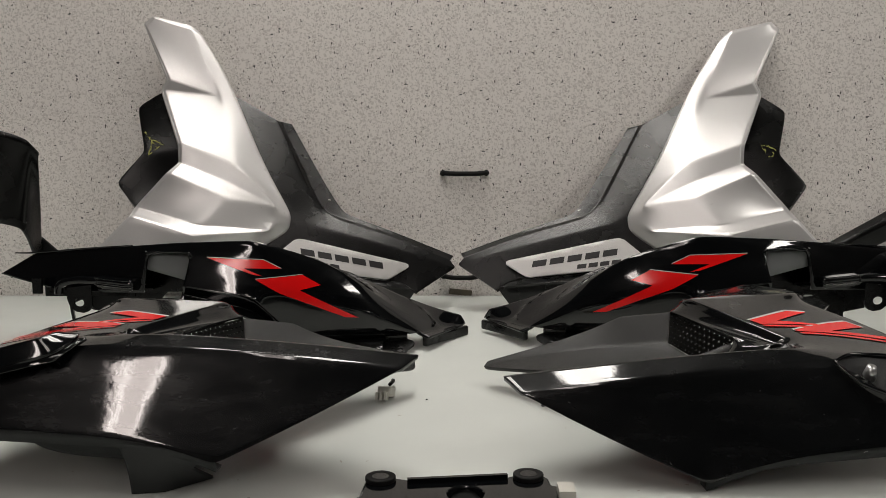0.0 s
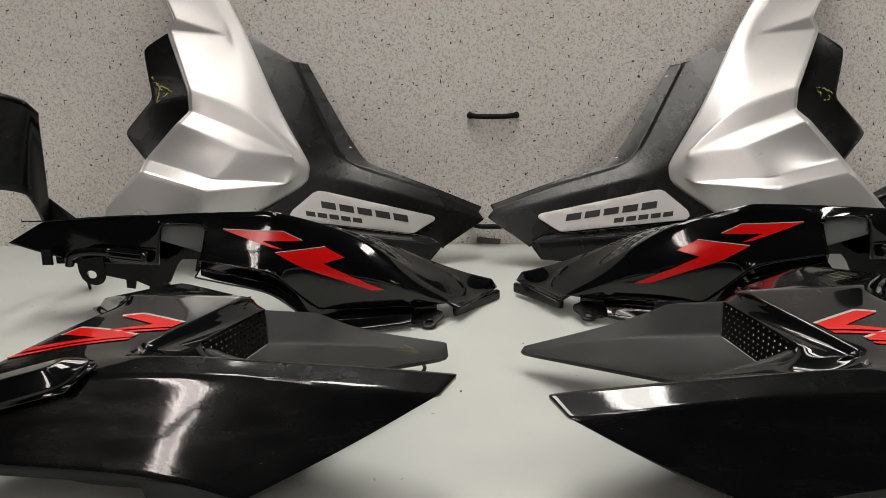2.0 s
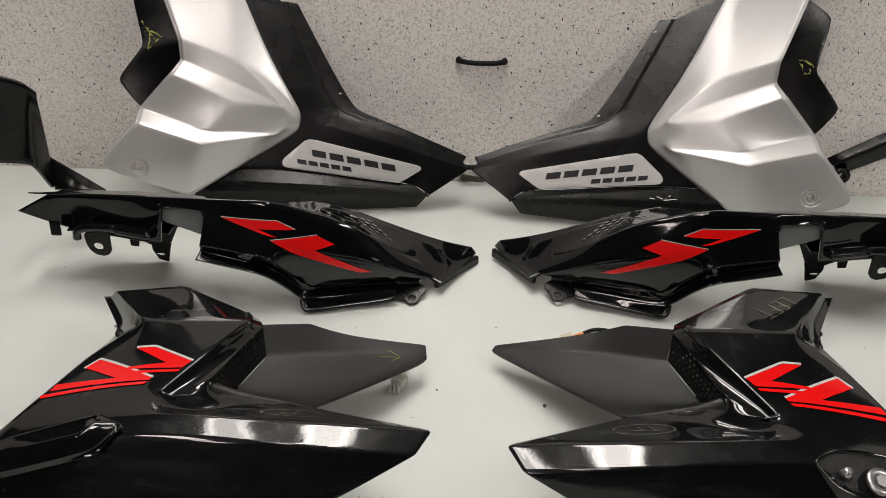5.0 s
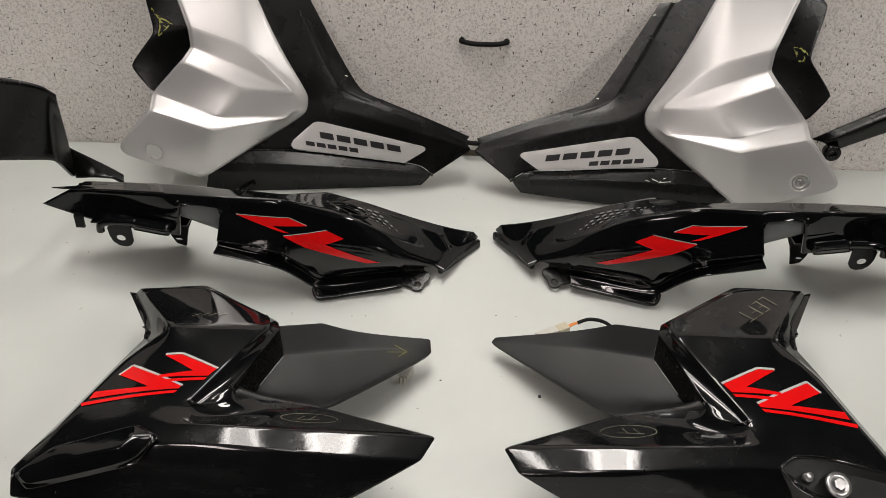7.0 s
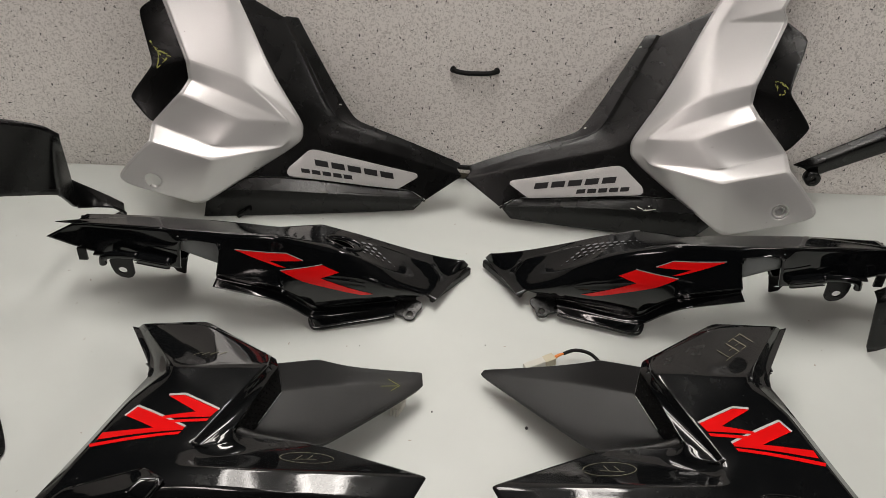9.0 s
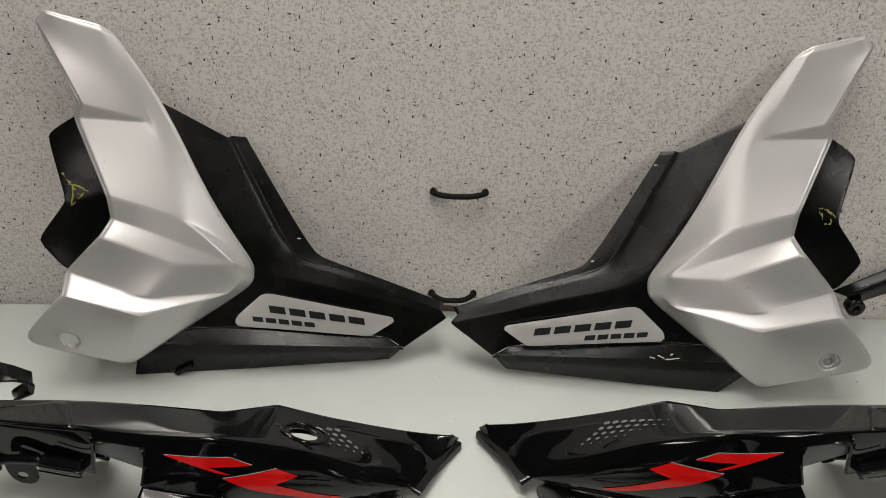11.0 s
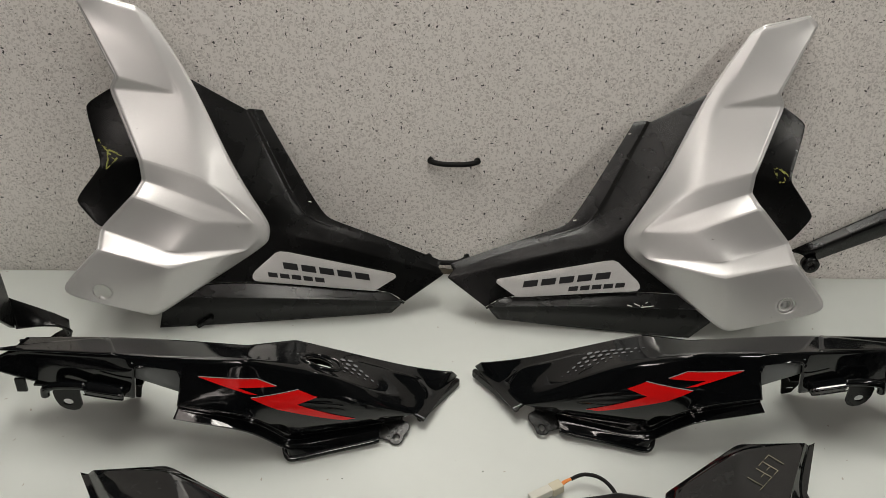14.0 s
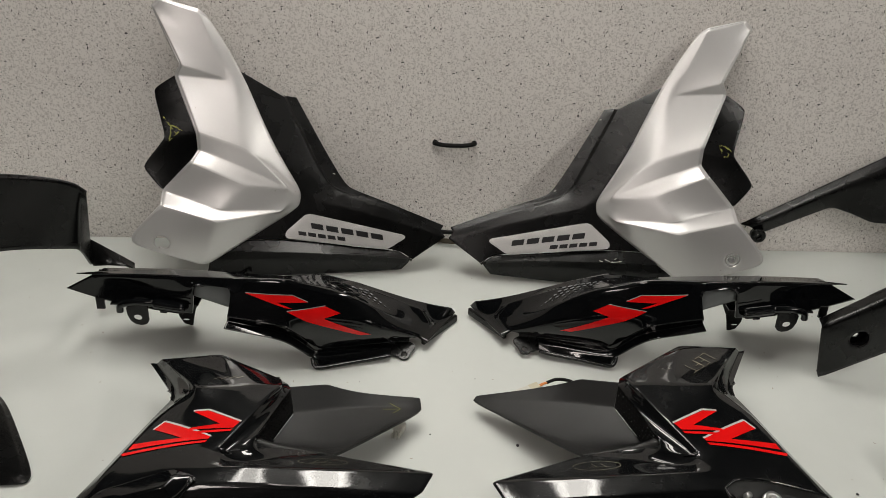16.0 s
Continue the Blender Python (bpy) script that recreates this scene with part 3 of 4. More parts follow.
    scrawl = random.Random(3 if s > 0 else 8)
    marks = [[(-18.5, 22.2), (-16.5, 21.1), (-18.0, 19.9), (-17.8, 21.6)], [(-19.0, 22.9), (-18.4, 22.1), (-17.2, 20.8)]] if s > 0 else [[(-16.7, 21.4), (-17.4, 21.3), (-18.3, 20.7)], [(-17.9, 20.7), (-17.9, 20.1), (-17.2, 19.8), (-16.8, 21.0)]]
    tree = surface(bracket)
    for line in marks:
        for (ax, az), (bx, bz) in zip(line, line[1:]):
            for k in range(5):
                if scrawl.random() < 0.2:
                    continue
                ends = [(ax + (bx - ax) * f + scrawl.uniform(-0.1, 0.1), az + (bz - az) * f + scrawl.uniform(-0.1, 0.1)) for f in (k / 5, (k + 1.3) / 5)]
                drape("crayon_mark", tree, stroke(ends, scrawl.uniform(0.05, 0.19)), CHALK, bracket, s, "xz", 0.0006, 0.01, "yellow crayon mark")
    return cover


cover = side_cover(1)
cover.matrix_basis = pose(-0.23, 1.08, 0)
cover_b = side_cover(-1)
cover_b.matrix_basis = pose(0.2025, 1.0623, 0, -4.26, 1.93, 0.67)
tagged(cover_b, "silver and matte black side cover with bolt, propped against wall")
at = (0.1915, -0.0470, 0.0625)
grommet = part("grommet", ring(0.0092, 0.0068, 0.005, at, (88, 0, 0)), SILVER, cover_b, "grey rubber grommet", True)
part("bolt", rod(0.0046, 0.004, (0.1910, -0.0455, 0.0628), (88, 0, 0)), STEEL, grommet, "zinc bolt", True)


# ---- glossy tail panels ----
def tail_panel(s):
    tail = tagged(new("tail_panel"), "gloss black motorcycle tail panel with red decals, standing on the table", "motorcycle tail panel", "tail panels")
    hump = {"a0": (-2.5, -2.5, 10.9), "a1": (3.5, -2.75, 11.1), "a2": (9.6, -1.9, 9.2), "a3": (12.6, -1.2, 7.4), "a4": (15.5, 0, 5), "a5": (19, 2.2, 2.1), 
        "P17": (21.4, 3.9, 1.1), "m1": (12.4, 0.9, 6.95), "m2": (15.9, 2.0, 4.75), "m3": (19.7, 3.5, 2.35), "g1": (12.2, 2.9, 7.05), "g2": (16.3, 3.7, 5.05), "g3": (20.1, 4.7, 2.9), 
        "v2": (16.5, 4.3, 4.45), "v3": (20.7, 5.3, 2.2), "v4": (22.1, 4.5, 0.25), "b0": (-3.1, -3.65, 8), "bm": (0.7, -3.9, 7.35), "b1": (4.5, -4.1, 6.6), "b15": (7.7, -3.95, 5.65), "b2": (11, -3.6, 4.5), "b3": (16.5, -1.8, 2.6), "b4": (20, 1.2, 0.7), 
        "c0": (-3.4, -4.2, 6.5), "c1": (0, -4.35, 6.05), "c2": (3.7, -4.5, 5.4), "c3": (6.3, -2.85, 2.05), "c4": (7.45, -2.75, 1.2), "c5": (14.85, -0.85, 1), 
        "c6": (17.3, 0.25, 0.6), "P6": (2.3, 3.5, 8.1), "P7": (7.2, 4.9, 7.8), "h1": (12, 4.3, 6.9), "h2": (16.4, 5.5, 4.6), "h3": (21, 6.7, 2.5), 
        "P8a": (24.3, 7.5, 1.5), "P8": (24.9, 8.3, 0.3), "P9": (21, 0.6, 0.4)}
    arm = {"t1": (-8.5, -1.3, 10.4), "t2": (-15.6, -0.2, 9.9), "t3": (-20.9, 0.95, 9.25), "n0": (-2.95, -2.9, 9.7), "n1": (-7.7, -2.1, 9.8), 
        "lo1": (-8.3, -2, 5.5), "lo2": (-12.7, -1.1, 5.4), "lo3": (-18.2, 0.2, 5.3), "P1": (-24.7, 1, 7.1), "P3": (-12.6, 4.6, 8.3), "P3m": (-5, 4.2, 8.2), 
        "bl": (-20.8, 4.1, 8.45)}
    skin = shell("skin", {**hump, **arm},
        ["a0 a1 b1 bm b0", "a1 a2 b2 b15 b1", "a2 a3 b3 b2", "a3 a4 b3", "a4 a5 b4 b3", "a5 P17 b4", "b0 bm c1 c0", "bm b1 c2 c1", "b1 b15 c3 c2", "b15 b2 c4 c3", "b2 b3 c5 c4", "b3 b4 c6 c5",
         "a1 P6 P7 a2", "a2 P7 h1 g1 m1 a3", "a3 m1 m2 a4", "m1 g1 g2 m2", "g1 h1 h2 v2", "g1 v2 g2", "a4 m2 m3 a5", "m2 g2 g3 m3", "g2 v2 v3 g3", "v2 h2 h3 v3",
         "a5 m3 P17", "m3 g3 P17", "g3 v3 v4 P17", "v3 h3 P8a v4", "v4 P8a P8", "P17 v4 P8 P9 b4",
         "t1 a0 n0 n1", "a0 b0 n0", "t2 t1 n1 lo1 lo2", "t3 t2 lo2 lo3", "t3 lo3 P1", "t1 a0 P3m P3", "t2 t1 P3", "t3 t2 P3 bl", "a0 a1 P6 P3m"],
        GLOSS, tail, s, 0.003, [(0.86, "a1 a0 t1 t2 t3"), (0.8, "g1 g2 g3 P17"), (0.4, "v2 v3 v4"), (0.84, "a1 a2 a3"), (0.66, "a3 a4 a5 P17"), (0.5, "c0 c1 c2 c3 c4 c5 c6"), (0.5, "P17 P8", "b4 P17")], 0.9, 4, 0.0,
        [(13, (10.2, 1.2, 7.75), 0.8, (0.4, 0.1, -0.12))] if s > 0 else (), "gloss black painted skin")
    shell("top_fin", {"tip": (-23, 0.85, 9.4), "t3": (-20.9, 0.7, 9.4), "t2": (-15.6, -0.22, 9.97), "t1": (-9.5, -1.15, 10.36), "P3": (-12.3, 4.5, 8.38), "bl": (-19.5, 2.2, 9.1)}, ["tip t3 bl", "t3 t2 P3 bl", "t2 t1 P3"], GLOSS, tail, s, 0.0012, (), 0.95, 3, 0.0, (), "thin gloss black top fin", corner=0.8)
    shell("lower_flange", {"c0": (-3.4, -4.25, 6.5), "c1": (0, -4.4, 6), "c2": (3.7, -4.55, 5.4), "c3": (6.3, -2.9, 2), "c4": (7.45, -2.8, 1.15), "c5": (14.85, -0.9, 0.95), 
        "c6": (16.5, -0.3, 0.8), "w0": (-3.6, -3.6, 5.6), "w1": (-0.1, -3.6, 4.8), "w2": (3.5, -3.5, 4), "w3": (6.1, -2.9, 1.5), "w4": (7.1, -2.8, 0.25), 
        "w5": (15.1, -0.2, 0.35), "w6": (16.5, 0.3, 0.2), "o0": (-3.9, -4.5, 5), "o1": (0, -4.55, 4.2), "o2": (3.4, -4.55, 3.6), "o3": (6.05, -3.9, 1.15), 
        "o4": (6.85, -3.7, 0.2), "o5": (14.9, -1.15, 0.32), "o6": (16.3, -0.7, 0.22), "b4": (7.3, -3.9, -0.85), "b5": (15.0, -1.75, -0.5), 
        "b6": (16.3, -1.4, -0.35)},
        ["c0 c1 w1 w0", "c1 c2 w2 w1", "c2 c3 w3 w2", "c3 c4 w4 w3", "c4 c5 w5 w4", "c5 c6 w6 w5", "w0 w1 o1 o0", "w1 w2 o2 o1", "w2 w3 o3 o2", "w3 w4 o4 o3", "w4 w5 o5 o4", "w5 w6 o6 o5", "o4 o5 b5 b4", "o5 o6 b6 b5"],
        GLOSS, tail, s, 0.0025, [(0.68, "w0 w1 w2 w3 w4 w5 w6"), (0.35, "o4 o5 o6")], 0.7, 4, 0.0008, (), "gloss black turned lower flange", corner=0.2)
    part("foot_bead", tube([(s * 0.0655, -0.033, 0.001), (s * 0.0685, -0.0385, -0.0065), (s * 0.077, -0.0395, -0.009), (s * 0.11, -0.0305, -0.0075), (s * 0.15, -0.0195, -0.006), (s * 0.1625, -0.0158, -0.0045)], 0.0026), GLOSS, tail, "rounded bead along the foot", True)
    x0 = -0.25
    part("back_web", box((0.062, 0.0025, 0.036), (s * (-0.327 - x0), 0.033, 0.066)), MATTE, tail, "matte inner web")
    part("back_web", box((0.10, 0.0025, 0.04), (s * (-0.415 - x0), 0.040, 0.062)), MATTE, tail, "matte inner web")
    shell("bare_patch", {"a": (-8.0, -1.75, 9.8), "b": (-2.6, -1.9, 9.7), "c": (-2.9, -2.7, 6.7), "d": (-8.1, -1.7, 7.95)}, ["a b c d"], INNER, tail, s, 0.002, (), 0.9, 2, 0.0, (), "bare grey plastic patch")
    # clips under the arm
    clip = part("clip", holed_plate([(s * a, b) for a, b in ((-16.7, 5.9), (-14.0, 6.2), (-14.0, 3.9), (-14.3, 3.45), (-14.9, 3.25), (-15.7, 3.4), (-16.3, 3.9), (-16.6, 4.7))], (s * -15.35, 4.35), 0.52, 0.42, 0.0022, (90, 0, 0), (0, -0.012, 0)), MATTE, tail)
    part("clip_hood", tube([(s * (-0.424 - x0), -0.014, 0.053), (s * (-0.421 - x0), -0.015, 0.063), (s * (-0.405 - x0), -0.016, 0.0675), (s * (-0.380 - x0), -0.016, 0.067)], 0.0045), GLOSS, clip, "", True)
    ledge = soften(part("ledge", box((0.041, 0.013, 0.012), (s * (-0.361 - x0), -0.019, 0.0645), (14, s * 5, s * -7)), GLOSS, tail), 0.004, 4)
    rim = [(s * (-0.380 - x0), -0.0265, 0.0715), (s * (-0.362 - x0), -0.0285, 0.0695), (s * (-0.342 - x0), -0.031, 0.068), (s * (-0.340 - x0), -0.031, 0.0645), (s * (-0.344 - x0), -0.0305, 0.0615), (s * (-0.380 - x0), -0.026, 0.0645)]
    part("ledge_rim", tube(rim, 0.0008, 8), GLOSS, ledge, "", True)
    # inner web behind the arm, reaching down to the table
    web = part("inner_web", flat_plate([(s * (a + 25), b) for a, b in ((-42.5, 3.9), (-42.2, 2.5), (-39.9, 2.0), (-39.9, 1.1), (-39.0, 1.0), (-38.8, 1.9), (-37.5, 1.3), (-35.1, 1.7), (-34.2, 3.6), (-33.5, 4.4), (-33.2, 5.2), (-36.0, 5.4), (-42.5, 5.6))], 0.002, (90, 0, 0), (0, 0.055, 0)), MATTE, tail)
    part("hook", holed_plate([(s * (a + 25), b) for a, b in ((-37.5, 1.28), (-37.4, 0.6), (-36.8, -0.5), (-35.7, -0.85), (-35.4, 0.6), (-35.1, 1.68))], (s * -11.55, 0.1), 0.48, 0.15, 0.002, (90, 0, 0), (0, 0.055, 0)), MATTE, web, "hook with a long slot")
    part("web_bridge", box((0.11, 0.06, 0.002), (s * (-0.385 - x0), 0.028, 0.056)), MATTE, tail)
    part("peg", box((0.010, 0.003, 0.016), (s * (-0.450 - x0), -0.006, 0.060)), MATTE, tail)
    # lobed lug on the table
    lug = [(15.9, 0.35), (16.1, -0.9), (16.9, -1.1), (17.3, -1.2), (17.5, -1.55), (17.85, -1.7), (18.3, -1.68), (18.65, -1.45), (18.8, -1.0), (18.95, -0.5), (19.35, -0.1), (19.55, 0.45), (19.3, 0.9), (18.6, 1.3), (17.3, 1.3), (16.4, 0.9)]
    soften(part("lug", holed_plate([(s * a, b) for a, b in lug], (s * 18.05, -0.85), 0.33, 0.38, 0.003, (20, 0, 0), (0, -0.001, -0.0045)), MATTE, tail), 0.0008)
    soften(part("lug_neck", box((0.034, 0.009, 0.011), (s * (-0.080 - x0), 0.0085, 0.0025), (18, 0, s * 6)), MATTE, tail), 0.003, 3)
    part("lug_boss", ring(0.0048, 0.0024, 0.004, (s * (-0.076 - x0), 0.0125, 0.0025), (18, 0, 0)), GLOSS, tail, "", True)
    soften(part("end_lip", box((0.078, 0.006, 0.011), (s * (-0.023 - x0), 0.049, -0.0035), (0, 0, s * 54)), MATTE, tail), 0.002)
    tree = surface(skin)
    if s > 0:
        loop = []
        for k in range(21):
            a = k * math.pi / 10
            hit, normal, _, _ = tree.ray_cast(Vector((0.103 + 0.0195 * math.cos(a) - 0.001 * math.sin(a), 0.012 + 0.0135 * math.sin(a) + 0.003 * math.cos(a), 1)), Vector((0, 0, -1)))
            if hit:
                loop.append(hit)
        part("hole_rim", tube(loop, 0.0022), GLOSS, tail, "raised oval rim of the key hole", True)
        sleeve = bmesh.new()
        upper = [sleeve.verts.new(q) for q in loop[:-1]]
        lower = [sleeve.verts.new(q + Vector((-0.001, 0.001, -0.013))) for q in loop[:-1]]
        for k in range(len(upper)):
            j = (k + 1) % len(upper)
            sleeve.faces.new((upper[k], upper[j], lower[j], lower[k]))
        part("hole_sleeve", sleeve, GLOSS, tail, "short black sleeve inside the key hole", True)
    decals = [[(-1.2, 9.25), (4.5, 9.0), (6.3, 8.1), (2.6, 8.2), (4.55, 7.4), (3.6, 7.55)],
              [(3.8, 7.1), (8.4, 7.45), (10.2, 6.4), (8.2, 5.95), (13.9, 2.95), (12.6, 3.05), (9.7, 4.3), (6.2, 5.7)]]
    for outline in decals:
        drape("decal", tree, [outline], RED, tail, s, "xz", 0.0006, 0.005, "red vinyl decal")
        edge = [(x, z + 0.06) for x, z in outline[:3]]
        drape("decal_edge", tree, stroke(edge[:2] if outline is decals[1] else edge, 0.07), GREY_VINYL, tail, s, "xz", 0.0005, 0.01, "thin grey decal edge")
    # printed dots on the hump
    for row, count in enumerate((9, 9, 7, 6, 4, 2)):
        for i in range(count):
            x, y = 13.07 + 0.6 * row - 0.745 * i, 2.88 - 0.5 * row + 0.036 * row * row - (0.206 + 0.035 * row) * i
            if s > 0 and math.hypot(x - 10.2, y - 1.2) < 2.1:
                continue
            size = (0.30 - 0.03 * row) * min(1, (count - i) / 4.5)
            drape("printed_dot", tree, [[(x + size * math.cos(a * math.pi / 4), y + 0.7 * size * math.sin(a * math.pi / 4)) for a in range(8)]], DOT_VINYL, tail, s, "xy", 0.0006, 0.02)
    return tail


tail = tail_panel(1)
tail.matrix_basis = pose(-0.25, 0.87, 0)
tail_b = tail_panel(-1)
tail_b.matrix_basis = pose(0.2684, 0.8819, 0.002, -0.22, 0.69, 0.14)


# ---- front shrouds ----
def shroud(s):
    shroud = tagged(new("front_shroud"), "gloss black motorcycle shroud with red decals and dark air scoop", "motorcycle shroud", "front shrouds")
    # one moulding: the deck, the strip along the grille and the pointed beak
    cage = {"G1": (-16.1, 13.5, 3.8), "G2": (-14.4, 12.6, 5), "H3": (-6.85, 10.85, 6.9), 
        "H4": (0.55, 6.95, 6.45), "G3": (-7.2, 11.9, 6.3), "G4": (0.8, 7.6, 5.5), "e1": (-8.2, 3.7, 7.4), "G8": (-7.8, 3.1, 8.1), "M": (-3.6, 3.7, 7.85), 
        "Ra": (0.55, 4.45, 7.55), "G5": (-10.7, 4.6, 5.7), "k0": (-15.1, 12.9, 4.2), "k1": (-9.6, 4.35, 5.7), "bw": (-6.6, 7.6, 6.75), "q0": (-11.2, -0.2, 6.6), "q1": (-6.5, -1, 7.3), "q2": (-1.9, -1.5, 7.45), "u0": (-13, -5.5, 6.2), 
        "u1": (-8, -5.5, 7), "u2": (-3.8, -5.4, 7.1), "L1": (-12.5, 0.5, 5.2), "L2": (-14.1, -4.5, 4.9), "x0": (-15, -10, 5.5), "x1": (-9, -9, 7), 
        "x2": (-2.8, -8.1, 7.45), "G7": (-16.6, -11, 4.4), "Sa": (0.85, 4.4, 7.15), "Sm": (-1.55, -1.65, 6.9), "Sb": (-3.45, -5.55, 6.6), 
        "Oa": (1.45, 5.8, 6.1), "Om": (0.35, 1.5, 6.35), "Ob": (-0.7, -2.75, 6.55), "Oc": (-0.3, -4.2, 6.35),
        "G11": (-0.9, -2.55, 5.45), "v0": (-3.1, -6.4, 6), "v1": (1, -4.2, 4.7), "G14": (6.7, -1.9, 3.7), "G18": (16.8, -6.7, 5.8), "r1": (0, -8.3, 7.6), "r2": (8.5, -7.7, 6.9), "j0": (-4.6, -9.9, 7.1), 
        "j1": (1, -9.9, 7), "jm": (5, -9.8, 6.7), "j2": (10, -9.6, 6.2), "G19": (15.7, -8.9, 5.3), "w5": (-6, -12.7, 2.2), "w4": (0, -12.7, 1.7), "w2": (4.3, -12.7, 0.2), "w1": (10.4, -11, 2.8), 
        "y1": (-9.5, -10.7, 6.45), "y0": (-16, -11.7, 4.3), "w6": (-10.5, -12.6, 2.4), "w7": (-16.5, -12.3, 2.7)}
    faces = ["G1 k0 k1 G5", "k0 G2 e1 k1", "G2 G8 e1", "G2 H3 bw", "H3 M bw", "M G8 bw", "G8 G2 bw", "G2 G3 H3", "H3 H4 Ra M", "G3 G4 H4 H3", "e1 G8 q1 q0", "G8 M q2 q1", "M Ra q2", "q0 q1 u1 u0", "q1 q2 u2 u1", "u0 u1 x1 x0", "u1 u2 x2 x1", "G5 k1 e1 q0 L1", "L1 q0 u0 L2", "L2 u0 x0 G7",
         "Ra H4 G4 Oa Sa", "Ra Sa Sm q2", "q2 Sm Sb u2", "Sa Oa Om Sm", "Sm Om Ob Sb", "Sb Ob Oc",
         "u2 Sb Oc", "u2 Oc v1 v0", "Oc Ob G11 v1", "G11 G14 v1", "v0 v1 r1 x2", "u2 v0 x2", "v1 G14 r2 r1", "G14 G18 r2", "x2 r1 j1 j0", "r1 r2 j2 jm j1", "r2 G18 G19 j2", "j0 j1 w4 w5", "j1 jm w2 w4", "jm j2 w1 w2", "j2 G19 w1",
         "y1 j0 w5 w6", "y0 y1 w6 w7", "G7 x0 y0 w7"]
    if s > 0:
        faces += ["x1 x2 j0 y1", "x0 x1 y1 y0"]
    else:
        # open indicator mount
        cage.update(xh=(-6.2, -9.0, 7.15), x1=(-9.3, -9.2, 6.9), y1=(-8.6, -11.9, 5.1), yh=(-6.0, -11.2, 6.0))
        swap = {"u1 u2 x2 x1": "u1 u2 x2 xh x1", "y1 j0 w5 w6": "y1 yh j0 w5 w6"}
        faces = [swap.get(f, f) for f in faces] + ["xh x2 j0"]
    skin = shell("skin", cage, faces, WORN_GLOSS, shroud, s, 0.003,
        [(0.8, "Ra q2 u2", "Sa Sm Sb", "u2 Sb Ob"), (0.62, "G8 M Ra"), (0.75, "G2 e1", "G2 G8"), (0.5, "k0 k1"), (0.45, "H4 Ra"), (0.5, "G2 H3 H4"), (0.55, "e1 q0 u0 x0"),
         (0.56, "x2 r1 r2 G18"), (0.56, "j0 j1 jm j2 G19"), (0.3, "u2 x2"), (0.35, "v0 v1"), (0.5, "y0 y1 j0")], 0.9, 4, 0.0006, (), "gloss black painted skin")
    cage = {"G17": (1.15, 6.65, 5.75), "u1": (5, 8.3, 5), "G16": (8.2, 9.2, 3.2), "G12": (15.3, 10.6, 1.7), "G13": (15.5, 9.4, 0.8), "G14": (6.6, -1.7, 3.4), 
        "G11": (-0.8, -2.35, 5.3), "G15": (1.8, 5, 3.6), "ia": (6, 6.9, 2.7), "i2": (10, 8.1, 2.2), "i3": (14, 9.2, 1.4), "fl": (-0.1, -0.1, 3.1), 
        "fb": (5, -0.1, 2.8), "fc": (10, 3.2, 2)}
    if s < 0:
        cage.update(G12=(16.35, 11.3, 0.35), G13=(16.78, 10.97, -0.08), i3=(14.8, 10.4, 0.5))
    scoop = shell("air_scoop", cage,
        ["G17 u1 ia G15", "u1 G16 i2 ia", "G16 G12 i3 i2", "G12 G13 i3", "G15 ia fb fl", "ia i2 fc fb", "i2 i3 G13 fc", "fl fb G14 G11", "fb fc G14", "fc G13 G14"],
        SCOOP, shroud, s, 0.003, [(0.72, "G15 ia i2 i3"), (0.4, "fl fb")], 0.9, 4, 0.0006, (), "grained dark grey air scoop")
    part("bead", tube([(s * a, b, c) for a, b, c in ((-0.0095, -0.021, 0.053), (0.012, -0.022, 0.047), (0.040, -0.0195, 0.040), (0.066, -0.017, 0.0345))], 0.0058, 14, 0.0012), SCOOP, shroud, "rolled scoop edge", True)
    # perforated grille between deck and scoop
    c = [Vector((s * (x + 0.2), y - 0.63, z)) for x, y, z in ((-.188, .695, .0575), (-.1825, .6795, .036), (-.2015, .629, .031), (-.2085, .604, .064))]
    bm = bmesh.new()
    nu, nv = 13, 6
    for j in range(nv):
        shift = 0.5 * (j % 2)
        for i in range(nu + (j % 2)):
            edge = [min(1, max(0, (i + d - shift) / nu)) for d in (0, 1)]
            spot = [(edge[0], j), (edge[1], j), (edge[1], j + 1), (edge[0], j + 1)]
            q = [bm.verts.new(c[0].lerp(c[3], a).lerp(c[1].lerp(c[2], a), b / nv)) for a, b in spot]
            if edge[1] - edge[0] < 0.9 / nu:
                bm.faces.new(q)
                continue
            mid = sum((k.co for k in q), Vector()) / 4
            inner = []
            for k in range(4):
                way = (q[k].co + q[(k + 1) % 4].co) / 2 - mid
                inner += [bm.verts.new(mid + (q[k].co - mid) * 0.33), bm.verts.new(mid + way * 0.48)]
            for k in range(4):
                a, b, d = inner[2 * k], inner[2 * k + 1], inner[(2 * k + 2) % 8]
                bm.faces.new((q[k], b, a))
                bm.faces.new((q[k], q[(k + 1) % 4], b))
                bm.faces.new((q[(k + 1) % 4], d, b))
    grille = part("grille", bm, RUBBER, shroud, "perforated black grille")
    so = grille.modifiers.new("sheet", "SOLIDIFY")
    so.thickness = 0.0015
    tree = surface(skin)
    reds = [[(-7.3, -0.1), (-5.8, -0.05), (-2.35, -1.6), (-2.85, -2.45), (-7.2, -2.7), (-7.1, -2.4), (-4.3, -1.9)], [(-6.9, -2.95), (-2.9, -2.62), (-3.05, -2.95), (-6.6, -3.25)],
            [(-9.9, -1.15), (-4.8, -3.7), (-4.9, -4.0), (-12.4, -4.8), (-12.2, -4.0), (-7.6, -3.75), (-10.7, -2.15)], [(-12.95, -5.2), (-4.95, -4.17), (-5.15, -4.5), (-12.75, -5.6)]]
